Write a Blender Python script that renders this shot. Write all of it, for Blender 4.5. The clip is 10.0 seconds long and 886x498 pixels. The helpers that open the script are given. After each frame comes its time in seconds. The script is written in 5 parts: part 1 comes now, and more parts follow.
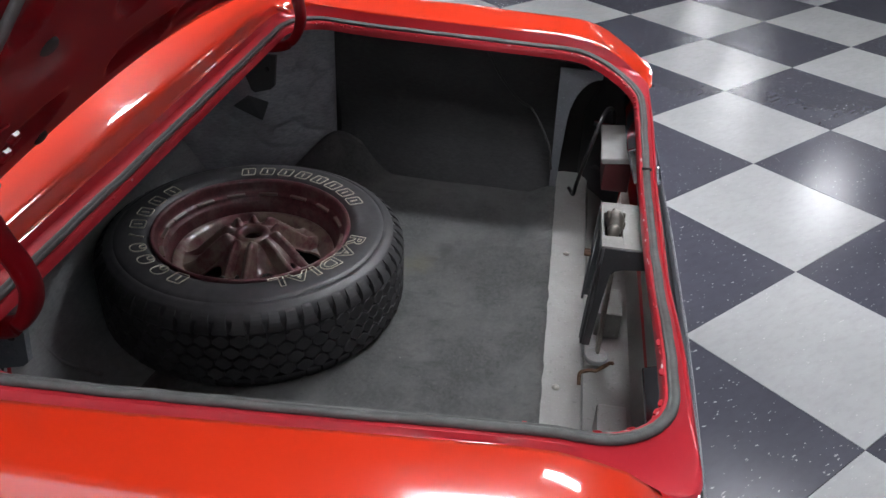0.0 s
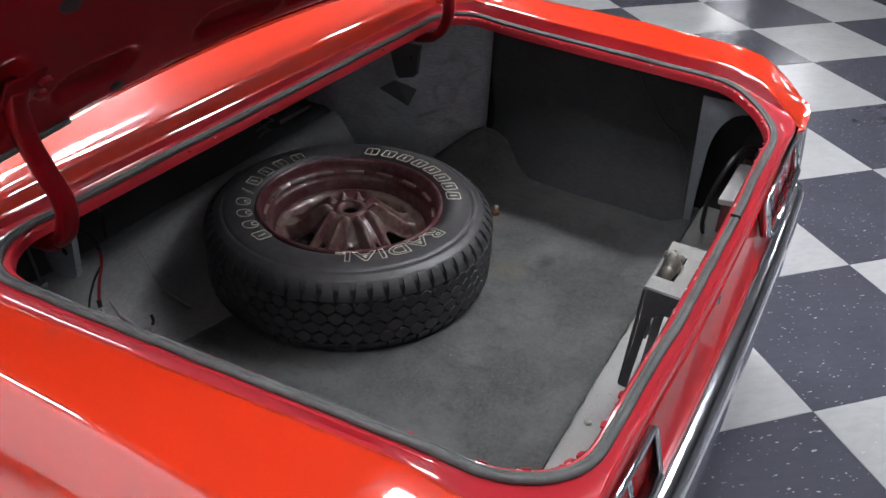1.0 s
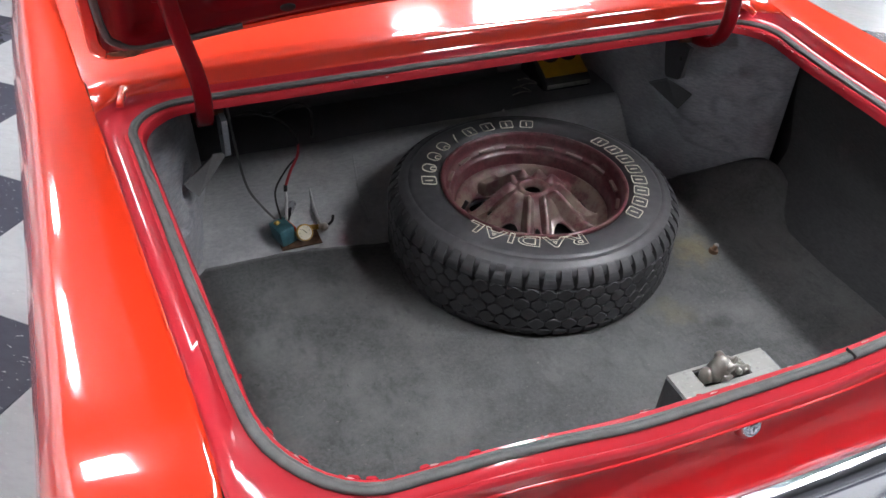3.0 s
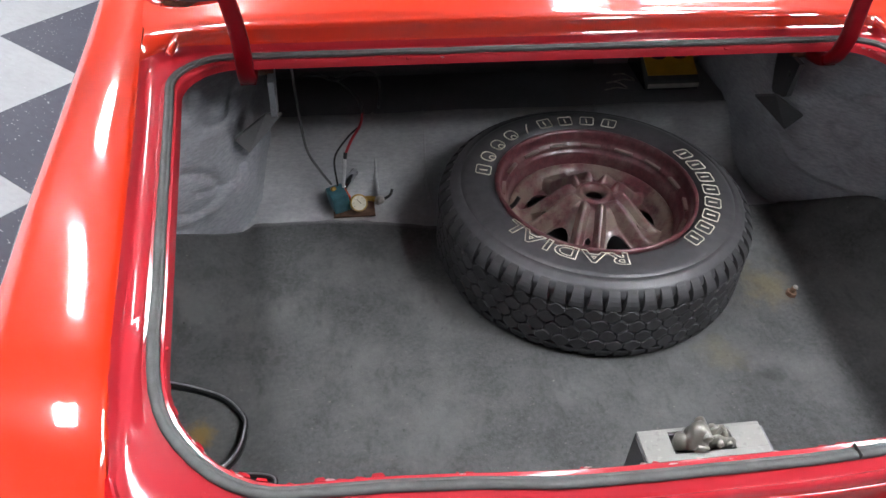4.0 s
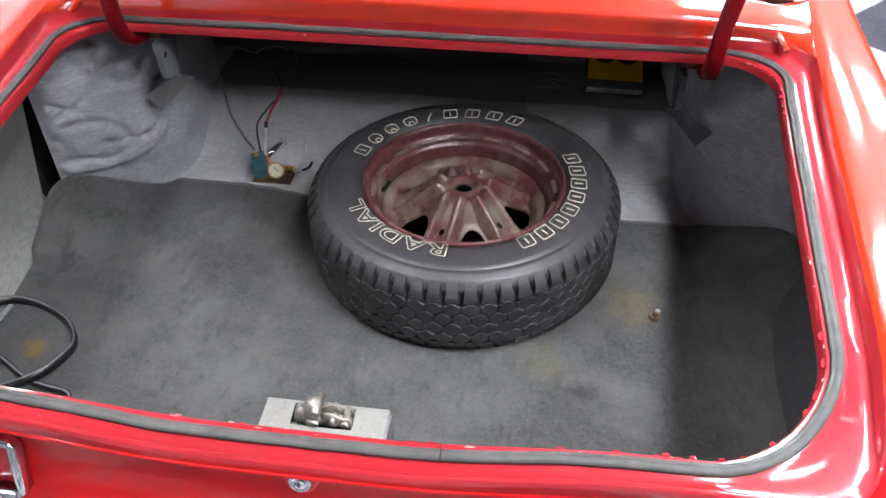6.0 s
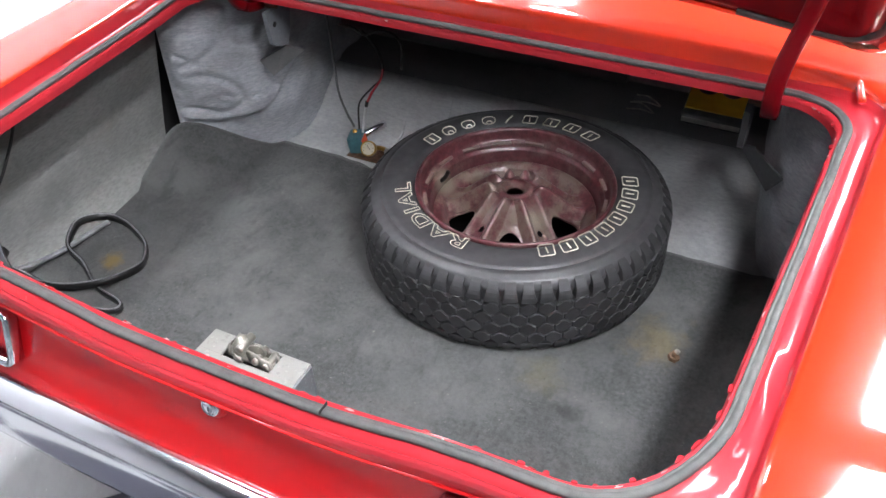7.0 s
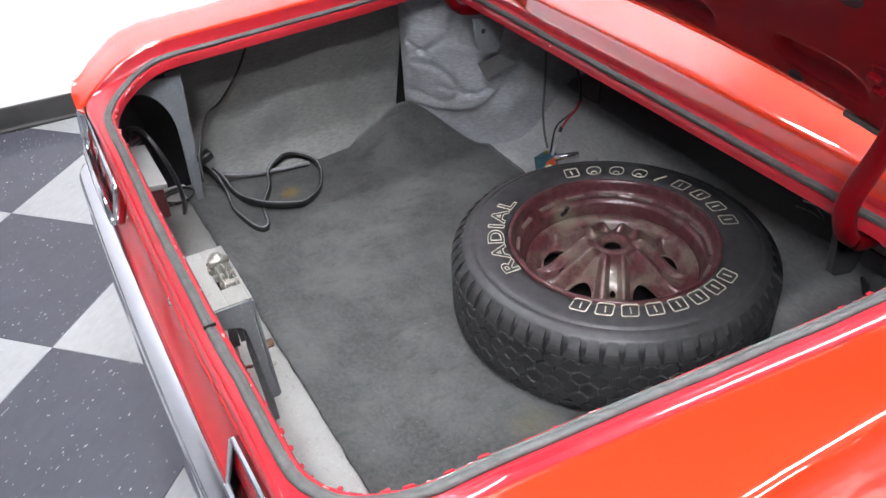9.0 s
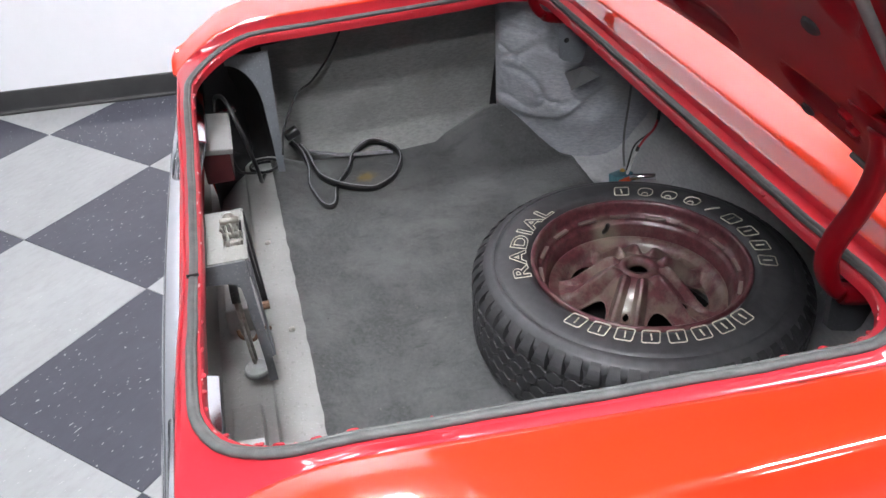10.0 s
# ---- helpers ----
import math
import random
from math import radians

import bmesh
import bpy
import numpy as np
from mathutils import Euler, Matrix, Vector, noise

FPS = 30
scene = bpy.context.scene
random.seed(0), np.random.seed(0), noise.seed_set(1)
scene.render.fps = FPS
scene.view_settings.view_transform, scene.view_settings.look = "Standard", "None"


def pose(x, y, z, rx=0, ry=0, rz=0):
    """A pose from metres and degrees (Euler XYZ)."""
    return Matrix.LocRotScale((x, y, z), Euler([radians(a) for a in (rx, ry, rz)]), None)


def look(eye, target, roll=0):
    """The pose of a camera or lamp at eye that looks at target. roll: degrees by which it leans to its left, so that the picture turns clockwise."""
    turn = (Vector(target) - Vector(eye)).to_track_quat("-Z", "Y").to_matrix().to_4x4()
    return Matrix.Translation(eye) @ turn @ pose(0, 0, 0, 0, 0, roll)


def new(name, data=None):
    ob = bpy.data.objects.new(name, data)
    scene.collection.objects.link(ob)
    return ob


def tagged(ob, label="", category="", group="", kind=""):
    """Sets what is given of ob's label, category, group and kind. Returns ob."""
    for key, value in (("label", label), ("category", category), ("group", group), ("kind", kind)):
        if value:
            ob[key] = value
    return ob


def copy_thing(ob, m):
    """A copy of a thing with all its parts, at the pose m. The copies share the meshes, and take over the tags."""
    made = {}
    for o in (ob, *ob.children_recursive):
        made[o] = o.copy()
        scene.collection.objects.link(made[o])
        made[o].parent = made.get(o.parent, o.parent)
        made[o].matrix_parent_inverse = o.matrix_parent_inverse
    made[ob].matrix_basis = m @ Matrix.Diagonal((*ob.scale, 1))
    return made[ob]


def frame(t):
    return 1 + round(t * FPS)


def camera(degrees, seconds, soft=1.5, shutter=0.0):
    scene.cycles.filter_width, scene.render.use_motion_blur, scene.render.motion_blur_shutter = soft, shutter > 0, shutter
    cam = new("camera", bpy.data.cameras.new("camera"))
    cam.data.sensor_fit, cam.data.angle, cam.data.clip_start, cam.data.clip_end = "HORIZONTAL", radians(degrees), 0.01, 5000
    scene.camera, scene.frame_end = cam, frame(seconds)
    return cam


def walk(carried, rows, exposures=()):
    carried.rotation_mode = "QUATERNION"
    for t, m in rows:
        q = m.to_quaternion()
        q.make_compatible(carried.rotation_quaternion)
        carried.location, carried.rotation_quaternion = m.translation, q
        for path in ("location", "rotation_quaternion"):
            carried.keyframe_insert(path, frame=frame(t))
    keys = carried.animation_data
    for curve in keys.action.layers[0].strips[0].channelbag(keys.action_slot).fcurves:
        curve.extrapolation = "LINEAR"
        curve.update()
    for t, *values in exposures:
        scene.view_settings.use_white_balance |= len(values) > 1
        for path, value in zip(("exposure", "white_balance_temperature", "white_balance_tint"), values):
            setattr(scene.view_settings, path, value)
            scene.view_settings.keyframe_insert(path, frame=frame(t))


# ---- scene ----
cam = camera(56.3, 10.0, soft=1.5)
PATH = [
    (0, (-1.215, 0.198, 1.399), (0.454, 0.435, 0.323), 0.8),
    (0.5, (-1.181, 0.038, 1.403), (0.416, 0.566, 0.323), 1.2),
    (1, (-1.105, -0.122, 1.409), (0.368, 0.685, 0.324), 1.1),
    (1.5, (-1.002, -0.241, 1.417), (0.32, 0.785, 0.321), 1.4),
    (2, (-0.89, -0.349, 1.429), (0.244, 0.871, 0.32), 1.3),
    (2.5, (-0.767, -0.435, 1.443), (0.146, 0.93, 0.3), 1.5),
    (3, (-0.639, -0.482, 1.453), (0.009, 0.984, 0.257), 1.9),
    (3.2, (-0.583, -0.49, 1.449), (-0.051, 1.016, 0.244), 1.7),
    (4.3, (-0.313, -0.458, 1.459), (-0.095, 1.055, 0.17), 2.4),
    (4.5, (-0.251, -0.469, 1.461), (-0.062, 1.045, 0.168), 1.9),
    (5, (-0.088, -0.499, 1.473), (0.027, 1.01, 0.166), 1.2),
    (5.2, (-0.014, -0.515, 1.48), (0.058, 0.995, 0.17), 0.6),
    (6.3, (0.34, -0.517, 1.459), (-0.003, 0.985, 0.184), -0.6),
    (6.5, (0.408, -0.509, 1.456), (-0.032, 0.971, 0.185), -0.7),
    (7, (0.57, -0.474, 1.451), (-0.124, 0.923, 0.199), -1.0),
    (7.5, (0.717, -0.414, 1.449), (-0.211, 0.87, 0.228), -1.2),
    (8, (0.847, -0.333, 1.442), (-0.281, 0.8, 0.24), -1.0),
    (8.5, (0.947, -0.231, 1.436), (-0.35, 0.72, 0.247), -1.2),
    (9, (1.037, -0.109, 1.434), (-0.376, 0.68, 0.259), -1.4),
    (9.5, (1.112, 0.008, 1.428), (-0.398, 0.62, 0.268), -1.3),
    (10, (1.173, 0.134, 1.42), (-0.413, 0.541, 0.272), -1.3),
]
EXPO = [(0.0, -0.48), (1.5, -0.22), (2.5, 0.05), (4.5, 0.30), (6.5, 0.62), (8.5, 0.50), (9.5, 0.34), (10.0, 0.26)]
DARK = 1
walk(cam, [(t, look(eye, target, roll)) for t, eye, target, roll in PATH], exposures=EXPO)

# ---- world and room light ----
world = bpy.data.worlds.new("world")
scene.world = world
world.use_nodes = True
world.node_tree.nodes["Background"].inputs[0].default_value = (0.8, 0.9, 1.0, 1)
world.node_tree.nodes["Background"].inputs[1].default_value = 0.05
PANEL_GLOW = 98.0
CEILING = 3.3


# ---- materials ----
def mat(name):
    m = bpy.data.materials.new(name)
    m.use_nodes = True
    nt = m.node_tree
    return m, nt, nt.nodes["Principled BSDF"]


def coords(nt, scale=(1, 1, 1), rot=(0, 0, 0)):
    tc = nt.nodes.new("ShaderNodeTexCoord")
    mp = nt.nodes.new("ShaderNodeMapping")
    mp.inputs["Scale"].default_value = scale
    mp.inputs["Rotation"].default_value = rot
    nt.links.new(tc.outputs["Object"], mp.inputs["Vector"])
    return mp.outputs["Vector"]


def noise_tex(nt, vec, scale, detail=4.0, rough=0.6):
    n = nt.nodes.new("ShaderNodeTexNoise")
    n.inputs["Scale"].default_value = scale
    n.inputs["Detail"].default_value = detail
    n.inputs["Roughness"].default_value = rough
    nt.links.new(vec, n.inputs["Vector"])
    return n.outputs["Fac"]


def ramp(nt, fac, stops):
    r = nt.nodes.new("ShaderNodeValToRGB")
    els = r.color_ramp.elements
    while len(els) < len(stops):
        els.new(0.5)
    for e, (p, c) in zip(els, stops):
        e.position = p
        e.color = (*c, 1) if len(c) == 3 else c
    nt.links.new(fac, r.inputs["Fac"])
    return r.outputs["Color"]


def mix(nt, fac, a, b, mode="MIX"):
    n = nt.nodes.new("ShaderNodeMix")
    n.data_type = "RGBA"
    n.blend_type = mode
    if isinstance(fac, (int, float)):
        n.inputs[0].default_value = fac
    else:
        nt.links.new(fac, n.inputs[0])
    for sock, v in ((n.inputs[6], a), (n.inputs[7], b)):
        if isinstance(v, tuple):
            sock.default_value = (*v, 1)
        else:
            nt.links.new(v, sock)
    return n.outputs[2]


def bump(nt, bsdf, height, strength=0.3, dist=0.002):
    b = nt.nodes.new("ShaderNodeBump")
    b.inputs["Strength"].default_value = strength
    b.inputs["Distance"].default_value = dist
    nt.links.new(height, b.inputs["Height"])
    nt.links.new(b.outputs["Normal"], bsdf.inputs["Normal"])


def grey(v):
    return (v, v, v)


def simple(name, col, rough=0.5, metal=0.0, var=0.25, scale=30.0, bumpy=0.15, coat=0.0, dist=0.001):
    m, nt, b = mat(name)
    v = coords(nt)
    n = noise_tex(nt, v, scale)
    lo, hi = tuple(c * (1 - var) for c in col), tuple(min(1, c * (1 + var)) for c in col)
    n2 = noise_tex(nt, v, scale * 0.13, 3)
    c1 = ramp(nt, n, [(0.3, lo), (0.7, hi)])
    c2 = mix(nt, ramp(nt, n2, [(0.35, grey(0)), (0.7, grey(0.6))]), c1, tuple(c * (1 - var * 1.3) for c in col))
    nt.links.new(c2, b.inputs["Base Color"])
    b.inputs["Roughness"].default_value = rough
    b.inputs["Metallic"].default_value = metal
    b.inputs["Coat Weight"].default_value = coat
    if bumpy:
        bump(nt, b, n, bumpy, dist)
    return m


def make_paint(name, col, rough, coat, coat_rough, dirt):
    m, nt, b = mat(name)
    v = coords(nt)
    big = noise_tex(nt, v, 7.0, 5, 0.65)
    fine = noise_tex(nt, v, 260.0, 2)
    base = mix(nt, ramp(nt, big, [(0.45, grey(0)), (0.75, grey(dirt))]), col, (col[0] * 0.8, col[1] + 0.03, col[2] + 0.035))
    if dirt > 0.15:
        scuff = noise_tex(nt, v, 38.0, 6, 0.75)
        base = mix(nt, ramp(nt, scuff, [(0.66, grey(0)), (0.74, grey(0.55))]), base, (0.50, 0.16, 0.16))
    nt.links.new(base, b.inputs["Base Color"])
    b.inputs["Roughness"].default_value = rough
    b.inputs["Coat Weight"].default_value = coat
    b.inputs["Coat Roughness"].default_value = coat_rough
    b.inputs["Specular IOR Level"].default_value = 0.12
    peel = noise_tex(nt, v, 90.0, 1)
    bump(nt, b, mix(nt, 0.25, peel, fine), 0.012 + dirt * 0.12, 0.0012)
    return m


PAINT = make_paint("red_paint", (0.66, 0.034, 0.009), 0.32, 1.0, 0.065, 0.05)
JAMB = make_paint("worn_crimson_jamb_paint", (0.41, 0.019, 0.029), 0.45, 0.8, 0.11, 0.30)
REAR = make_paint("crimson_gloss_paint", (0.46, 0.005, 0.008), 0.40, 0.55, 0.03, 0.06)
# Crimson darkened to put the shade under the lid into the colour.
LID_SHADE_PAINT = make_paint("crimson_paint_darkened_for_shade", (0.17, 0.002, 0.006), 0.40, 0.16, 0.06, 0.03)
PAINT.node_tree.nodes["Principled BSDF"].inputs["Coat IOR"].default_value = 2.65


def make_seal():
    m, nt, b = mat("grey_rubber_seal")
    v = coords(nt)
    n = noise_tex(nt, v, 40, 5, 0.7)
    n2 = noise_tex(nt, v, 9, 3)
    c = mix(nt, n2, ramp(nt, n, [(0.3, grey(0.035)), (0.7, (0.115, 0.119, 0.115))]), (0.09, 0.094, 0.09))
    nt.links.new(c, b.inputs["Base Color"])
    b.inputs["Roughness"].default_value = 0.68
    b.inputs["Specular IOR Level"].default_value = 0.3
    bump(nt, b, n, 0.4, 0.001)
    return m


SEAL = make_seal()


def make_carpet():
    m, nt, b = mat("dark_grey_felt_carpet")
    v = coords(nt)
    fib = noise_tex(nt, coords(nt, (1, 3.0, 1), (0, 0, 0.3)), 420, 3, 0.7)
    fuzz = noise_tex(nt, v, 130, 4, 0.75)
    blot = noise_tex(nt, v, 5.5, 6, 0.65)
    blot2 = noise_tex(nt, coords(nt, (2.2, 1, 1), (0, 0, 0.5)), 14, 5, 0.6)
    c = ramp(nt, fuzz, [(0.3, (0.041, 0.0425, 0.0422)), (0.72, (0.090, 0.093, 0.0915))])
    c = mix(nt, ramp(nt, blot, [(0.42, grey(0)), (0.66, grey(0.7))]), c, (0.126, 0.129, 0.126))
    c = mix(nt, ramp(nt, blot2, [(0.56, grey(0)), (0.70, grey(0.5))]), c, (0.032, 0.032, 0.032))
    for (x, y, r, col, k) in ((-0.635, 0.386, 0.035, (0.20, 0.13, 0.03), 0.8), (0.42, 0.63, 0.075, (0.16, 0.13, 0.06), 0.5),
                              (0.27, 0.46, 0.06, (0.12, 0.11, 0.06), 0.4), (0.33, 0.40, 0.035, (0.015, 0.015, 0.015), 0.6)):
        tc = nt.nodes.new("ShaderNodeTexCoord")
        d = nt.nodes.new("ShaderNodeVectorMath")
        d.operation = "DISTANCE"
        d.inputs[1].default_value = (x, y, 0.0)
        flat = nt.nodes.new("ShaderNodeVectorMath")
        flat.operation = "MULTIPLY"
        flat.inputs[1].default_value = (1, 1, 0)
        nt.links.new(tc.outputs["Object"], flat.inputs[0])
        nt.links.new(flat.outputs[0], d.inputs[0])
        wob = nt.nodes.new("ShaderNodeMath")
        wob.operation = "MULTIPLY_ADD"
        wob.inputs[1].default_value = r * 2.2
        nt.links.new(noise_tex(nt, v, 26, 5, 0.7), wob.inputs[0])
        nt.links.new(d.outputs["Value"], wob.inputs[2])
        f = ramp(nt, wob.outputs[0], [(r * 1.2, grey(k)), (r * 2.0, grey(0))])
        c = mix(nt, f, c, col)
    lint = noise_tex(nt, coords(nt, (1, 2.2, 1), (0, 0, 0.9)), 115, 2, 0.6)
    c = mix(nt, ramp(nt, lint, [(0.71, grey(0)), (0.77, grey(0.6))]), c, (0.26, 0.25, 0.22))
    grit = noise_tex(nt, coords(nt, (1.6, 1, 1), (0, 0, 0.2)), 95, 2, 0.6)
    c = mix(nt, ramp(nt, grit, [(0.70, grey(0)), (0.76, grey(0.7))]), c, (0.02, 0.02, 0.02))
    nt.links.new(c, b.inputs["Base Color"])
    b.inputs["Roughness"].default_value = 0.95
    b.inputs["Specular IOR Level"].default_value = 0.15
    b.inputs["Sheen Weight"].default_value = 0.15
    bump(nt, b, mix(nt, 0.5, fib, fuzz), 0.6, 0.0025)
    return m


CARPET = make_carpet()


def make_splatter(name, base, light, dark, rough=0.55):
    m, nt, b = mat(name)
    v = coords(nt)
    sp = noise_tex(nt, v, 190, 2, 0.5)
    sp2 = noise_tex(nt, v, 110, 2, 0.5)
    blot = noise_tex(nt, v, 6, 6, 0.65)
    c = mix(nt, ramp(nt, blot, [(0.35, grey(0)), (0.7, grey(0.7))]), base, dark)
    c = mix(nt, ramp(nt, sp, [(0.62, grey(0)), (0.70, grey(0.32))]), c, light)
    c = mix(nt, ramp(nt, sp2, [(0.64, grey(0)), (0.72, grey(0.25))]), c, tuple(x * 0.45 for x in dark))
    rust = noise_tex(nt, v, 11, 6, 0.75)
    c = mix(nt, ramp(nt, rust, [(0.68, grey(0)), (0.78, grey(0.5))]), c, (0.16, 0.095, 0.055))
    nt.links.new(c, b.inputs["Base Color"])
    b.inputs["Roughness"].default_value = rough
    bump(nt, b, sp, 0.3, 0.001)
    return m


METAL_LIGHT = make_splatter("grey_splatter_paint_light", (0.33, 0.33, 0.315), (0.46, 0.46, 0.44), (0.22, 0.22, 0.205))
METAL_BLUE = make_splatter("grey_splatter_paint_blue", (0.20, 0.215, 0.235), (0.38, 0.40, 0.42), (0.12, 0.13, 0.14))


def make_felt(name, lo, hi, stain):
    m, nt, b = mat(name)
    v = coords(nt)
    streak = noise_tex(nt, coords(nt, (1, 1, 3.5)), 70, 4, 0.7)
    blot = noise_tex(nt, v, 7, 5, 0.6)
    c = ramp(nt, streak, [(0.3, lo), (0.72, hi)])
    c = mix(nt, ramp(nt, blot, [(0.45, grey(0)), (0.75, grey(0.55))]), c, tuple(x * 0.6 for x in lo))
    low = noise_tex(nt, v, 4, 4, 0.7)
    c = mix(nt, ramp(nt, low, [(0.58, grey(0)), (0.74, grey(0.45))]), c, stain)
    nt.links.new(c, b.inputs["Base Color"])
    b.inputs["Roughness"].default_value = 0.8
    b.inputs["Sheen Weight"].default_value = 0.1
    bump(nt, b, streak, 0.5, 0.002)
    return m


WHEEL_FELT = make_felt("blue_grey_sprayed_felt", (0.25, 0.262, 0.280), (0.42, 0.43, 0.455), (0.30, 0.28, 0.22))
BULKHEAD = make_felt("stained_grey_sheet_metal", (0.33, 0.335, 0.34), (0.46, 0.465, 0.465), (0.32, 0.26, 0.18))
# Dark grey paint, also used to put shade on brackets and latch.
METAL_DARK = make_splatter("dark_grey_paint_and_shade", (0.045, 0.046, 0.049), (0.10, 0.10, 0.10), (0.028, 0.028, 0.029))
SHELF_GREY = make_splatter("charcoal_paint_and_shelf_shade", (0.19, 0.19, 0.193), (0.29, 0.29, 0.285), (0.12, 0.12, 0.12))
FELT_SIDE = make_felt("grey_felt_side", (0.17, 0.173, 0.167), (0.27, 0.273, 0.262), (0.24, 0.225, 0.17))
# Right panel's felt: base colour set far darker than the left's.
FELT_BLACK = make_felt("felt_side_darker", (0.022, 0.023, 0.024), (0.047, 0.048, 0.048), (0.12, 0.115, 0.10))
# Black for print and joints; also stands in for shade in hollows.
BLACK_VOID = simple("black_paint_and_shade", grey(0.012), 0.7, bumpy=0.1)


def make_tyre(name, lo, hi, dust, rough):
    m, nt, b = mat(name)
    v = coords(nt)
    n = noise_tex(nt, v, 55, 5, 0.7)
    n2 = noise_tex(nt, v, 7, 4)
    c = ramp(nt, n, [(0.3, lo), (0.75, hi)])
    c = mix(nt, ramp(nt, n2, [(0.45, grey(0)), (0.8, grey(0.5))]), c, dust)
    nt.links.new(c, b.inputs["Base Color"])
    b.inputs["Roughness"].default_value = rough
    b.inputs["Specular IOR Level"].default_value = 0.5
    bump(nt, b, n, 0.15, 0.001)
    return m


# One rubber in two tones: light put into the sidewall, shade into the tread.
TYRE = make_tyre("black_sidewall_rubber_lit", (0.033, 0.033, 0.035), (0.060, 0.060, 0.063), (0.084, 0.083, 0.084), 0.43)
TREAD = make_tyre("black_tread_rubber_shaded", (0.016, 0.016, 0.017), (0.034, 0.034, 0.036), (0.046, 0.045, 0.045), 0.62)
LETTER = simple("raised_white_letter_outline", (0.68, 0.64, 0.52), 0.7, var=0.35, scale=120)


def make_rim(name, wear, worn):
    m, nt, b = mat(name)
    v = coords(nt)
    n = noise_tex(nt, v, 22, 7, 0.7)
    n2 = noise_tex(nt, v, 75, 4, 0.7)
    c = ramp(nt, n2, [(0.3, (0.055, 0.015, 0.019)), (0.7, (0.140, 0.042, 0.048))])
    c = mix(nt, ramp(nt, n, [(wear, grey(0)), (wear + 0.15, grey(0.7))]), c, worn)
    for (x, y, r, k) in ((0.0, 0.0, 0.030, 0.5), (0.058, -0.042, 0.026, 0.7), (-0.03, -0.05, 0.026, 0.5), (0.0, 0.08, 0.026, 0.5), (-0.165, 0.01, 0.03, 0.7)):
        d = nt.nodes.new("ShaderNodeVectorMath")
        d.operation = "DISTANCE"
        d.inputs[1].default_value = (x, y, 0.03)
        nt.links.new(v, d.inputs[0])
        wob = nt.nodes.new("ShaderNodeMath")
        wob.operation = "MULTIPLY_ADD"
        wob.inputs[1].default_value = 0.07
        nt.links.new(n, wob.inputs[0])
        nt.links.new(d.outputs["Value"], wob.inputs[2])
        c = mix(nt, ramp(nt, wob.outputs[0], [(r + 0.020, grey(k)), (r + 0.042, grey(0))]), c, (0.24, 0.22, 0.165))
    nt.links.new(c, b.inputs["Base Color"])
    b.inputs["Roughness"].default_value = 0.38
    b.inputs["Coat Weight"].default_value = 0.3
    bump(nt, b, n2, 0.2, 0.001)
    return m


RIM = make_rim("maroon_steel_wheel_paint", 0.50, (0.15, 0.105, 0.09))
DISC = make_rim("worn_maroon_wheel_paint", 0.43, (0.20, 0.165, 0.13))
DUSTY = make_rim("dusty_maroon_wheel_paint", 0.36, (0.20, 0.155, 0.14))
CHROME = simple("chrome", (0.76, 0.77, 0.81), 0.14, 1.0, var=0.03, bumpy=0.02)
OLD_METAL = simple("dull_zinc_metal", (0.48, 0.46, 0.42), 0.5, 0.7, var=0.4, scale=60, bumpy=0.3)
GREY_METAL = make_splatter("galvanised_bracket_paint", (0.30, 0.31, 0.30), (0.45, 0.45, 0.44), (0.21, 0.22, 0.215), 0.45)
BRASS = simple("brass", (0.42, 0.27, 0.08), 0.35, 0.9, var=0.3, scale=60)


def make_lens():
    m, nt, b = mat("red_tail_lens")
    v = coords(nt, (1, 1, 1))
    w = nt.nodes.new("ShaderNodeTexWave")
    w.inputs["Scale"].default_value = 120
    nt.links.new(v, w.inputs["Vector"])
    b.inputs["Base Color"].default_value = (0.42, 0.006, 0.012, 1)
    b.inputs["Roughness"].default_value = 0.2
    b.inputs["Coat Weight"].default_value = 0.4
    bump(nt, b, w.outputs["Fac"], 0.25, 0.001)
    return m


LENS = make_lens()
RUBBER = simple("black_rubber", grey(0.010), 0.42, var=0.3, scale=70, bumpy=0.1)
EDGE_GREY = simple("grey_rubber_and_edge_highlight", (0.24, 0.24, 0.25), 0.4, var=0.3, scale=60)
WIRE_GREY = simple("grey_wire_sheath", grey(0.12), 0.5)
WIRE_BLACK = simple("black_wire_sheath", grey(0.016), 0.4)
WIRE_RED = simple("red_wire_sheath", (0.45, 0.03, 0.04), 0.4)
WIRE_WHITE = simple("white_wire_sheath", grey(0.6), 0.4)
BLUE_PAINT = simple("teal_blue_enamel", (0.06, 0.16, 0.19), 0.35, var=0.3, scale=60)
ORANGE = simple("orange_label", (0.75, 0.09, 0.02), 0.5)
WHITE_CARD = simple("grey_white_plastic", (0.27, 0.27, 0.26), 0.5, var=0.12, scale=20)
MAROON = simple("dark_maroon_plastic", (0.09, 0.018, 0.02), 0.4)
YELLOW = simple("yellow_card", (0.62, 0.34, 0.015), 0.45, var=0.15)
DIAL = simple("gauge_dial", (0.62, 0.58, 0.44), 0.4, var=0.1)
RUST = simple("rusty_steel", (0.20, 0.12, 0.075), 0.7, 0.4, var=0.5, scale=90, bumpy=0.4)


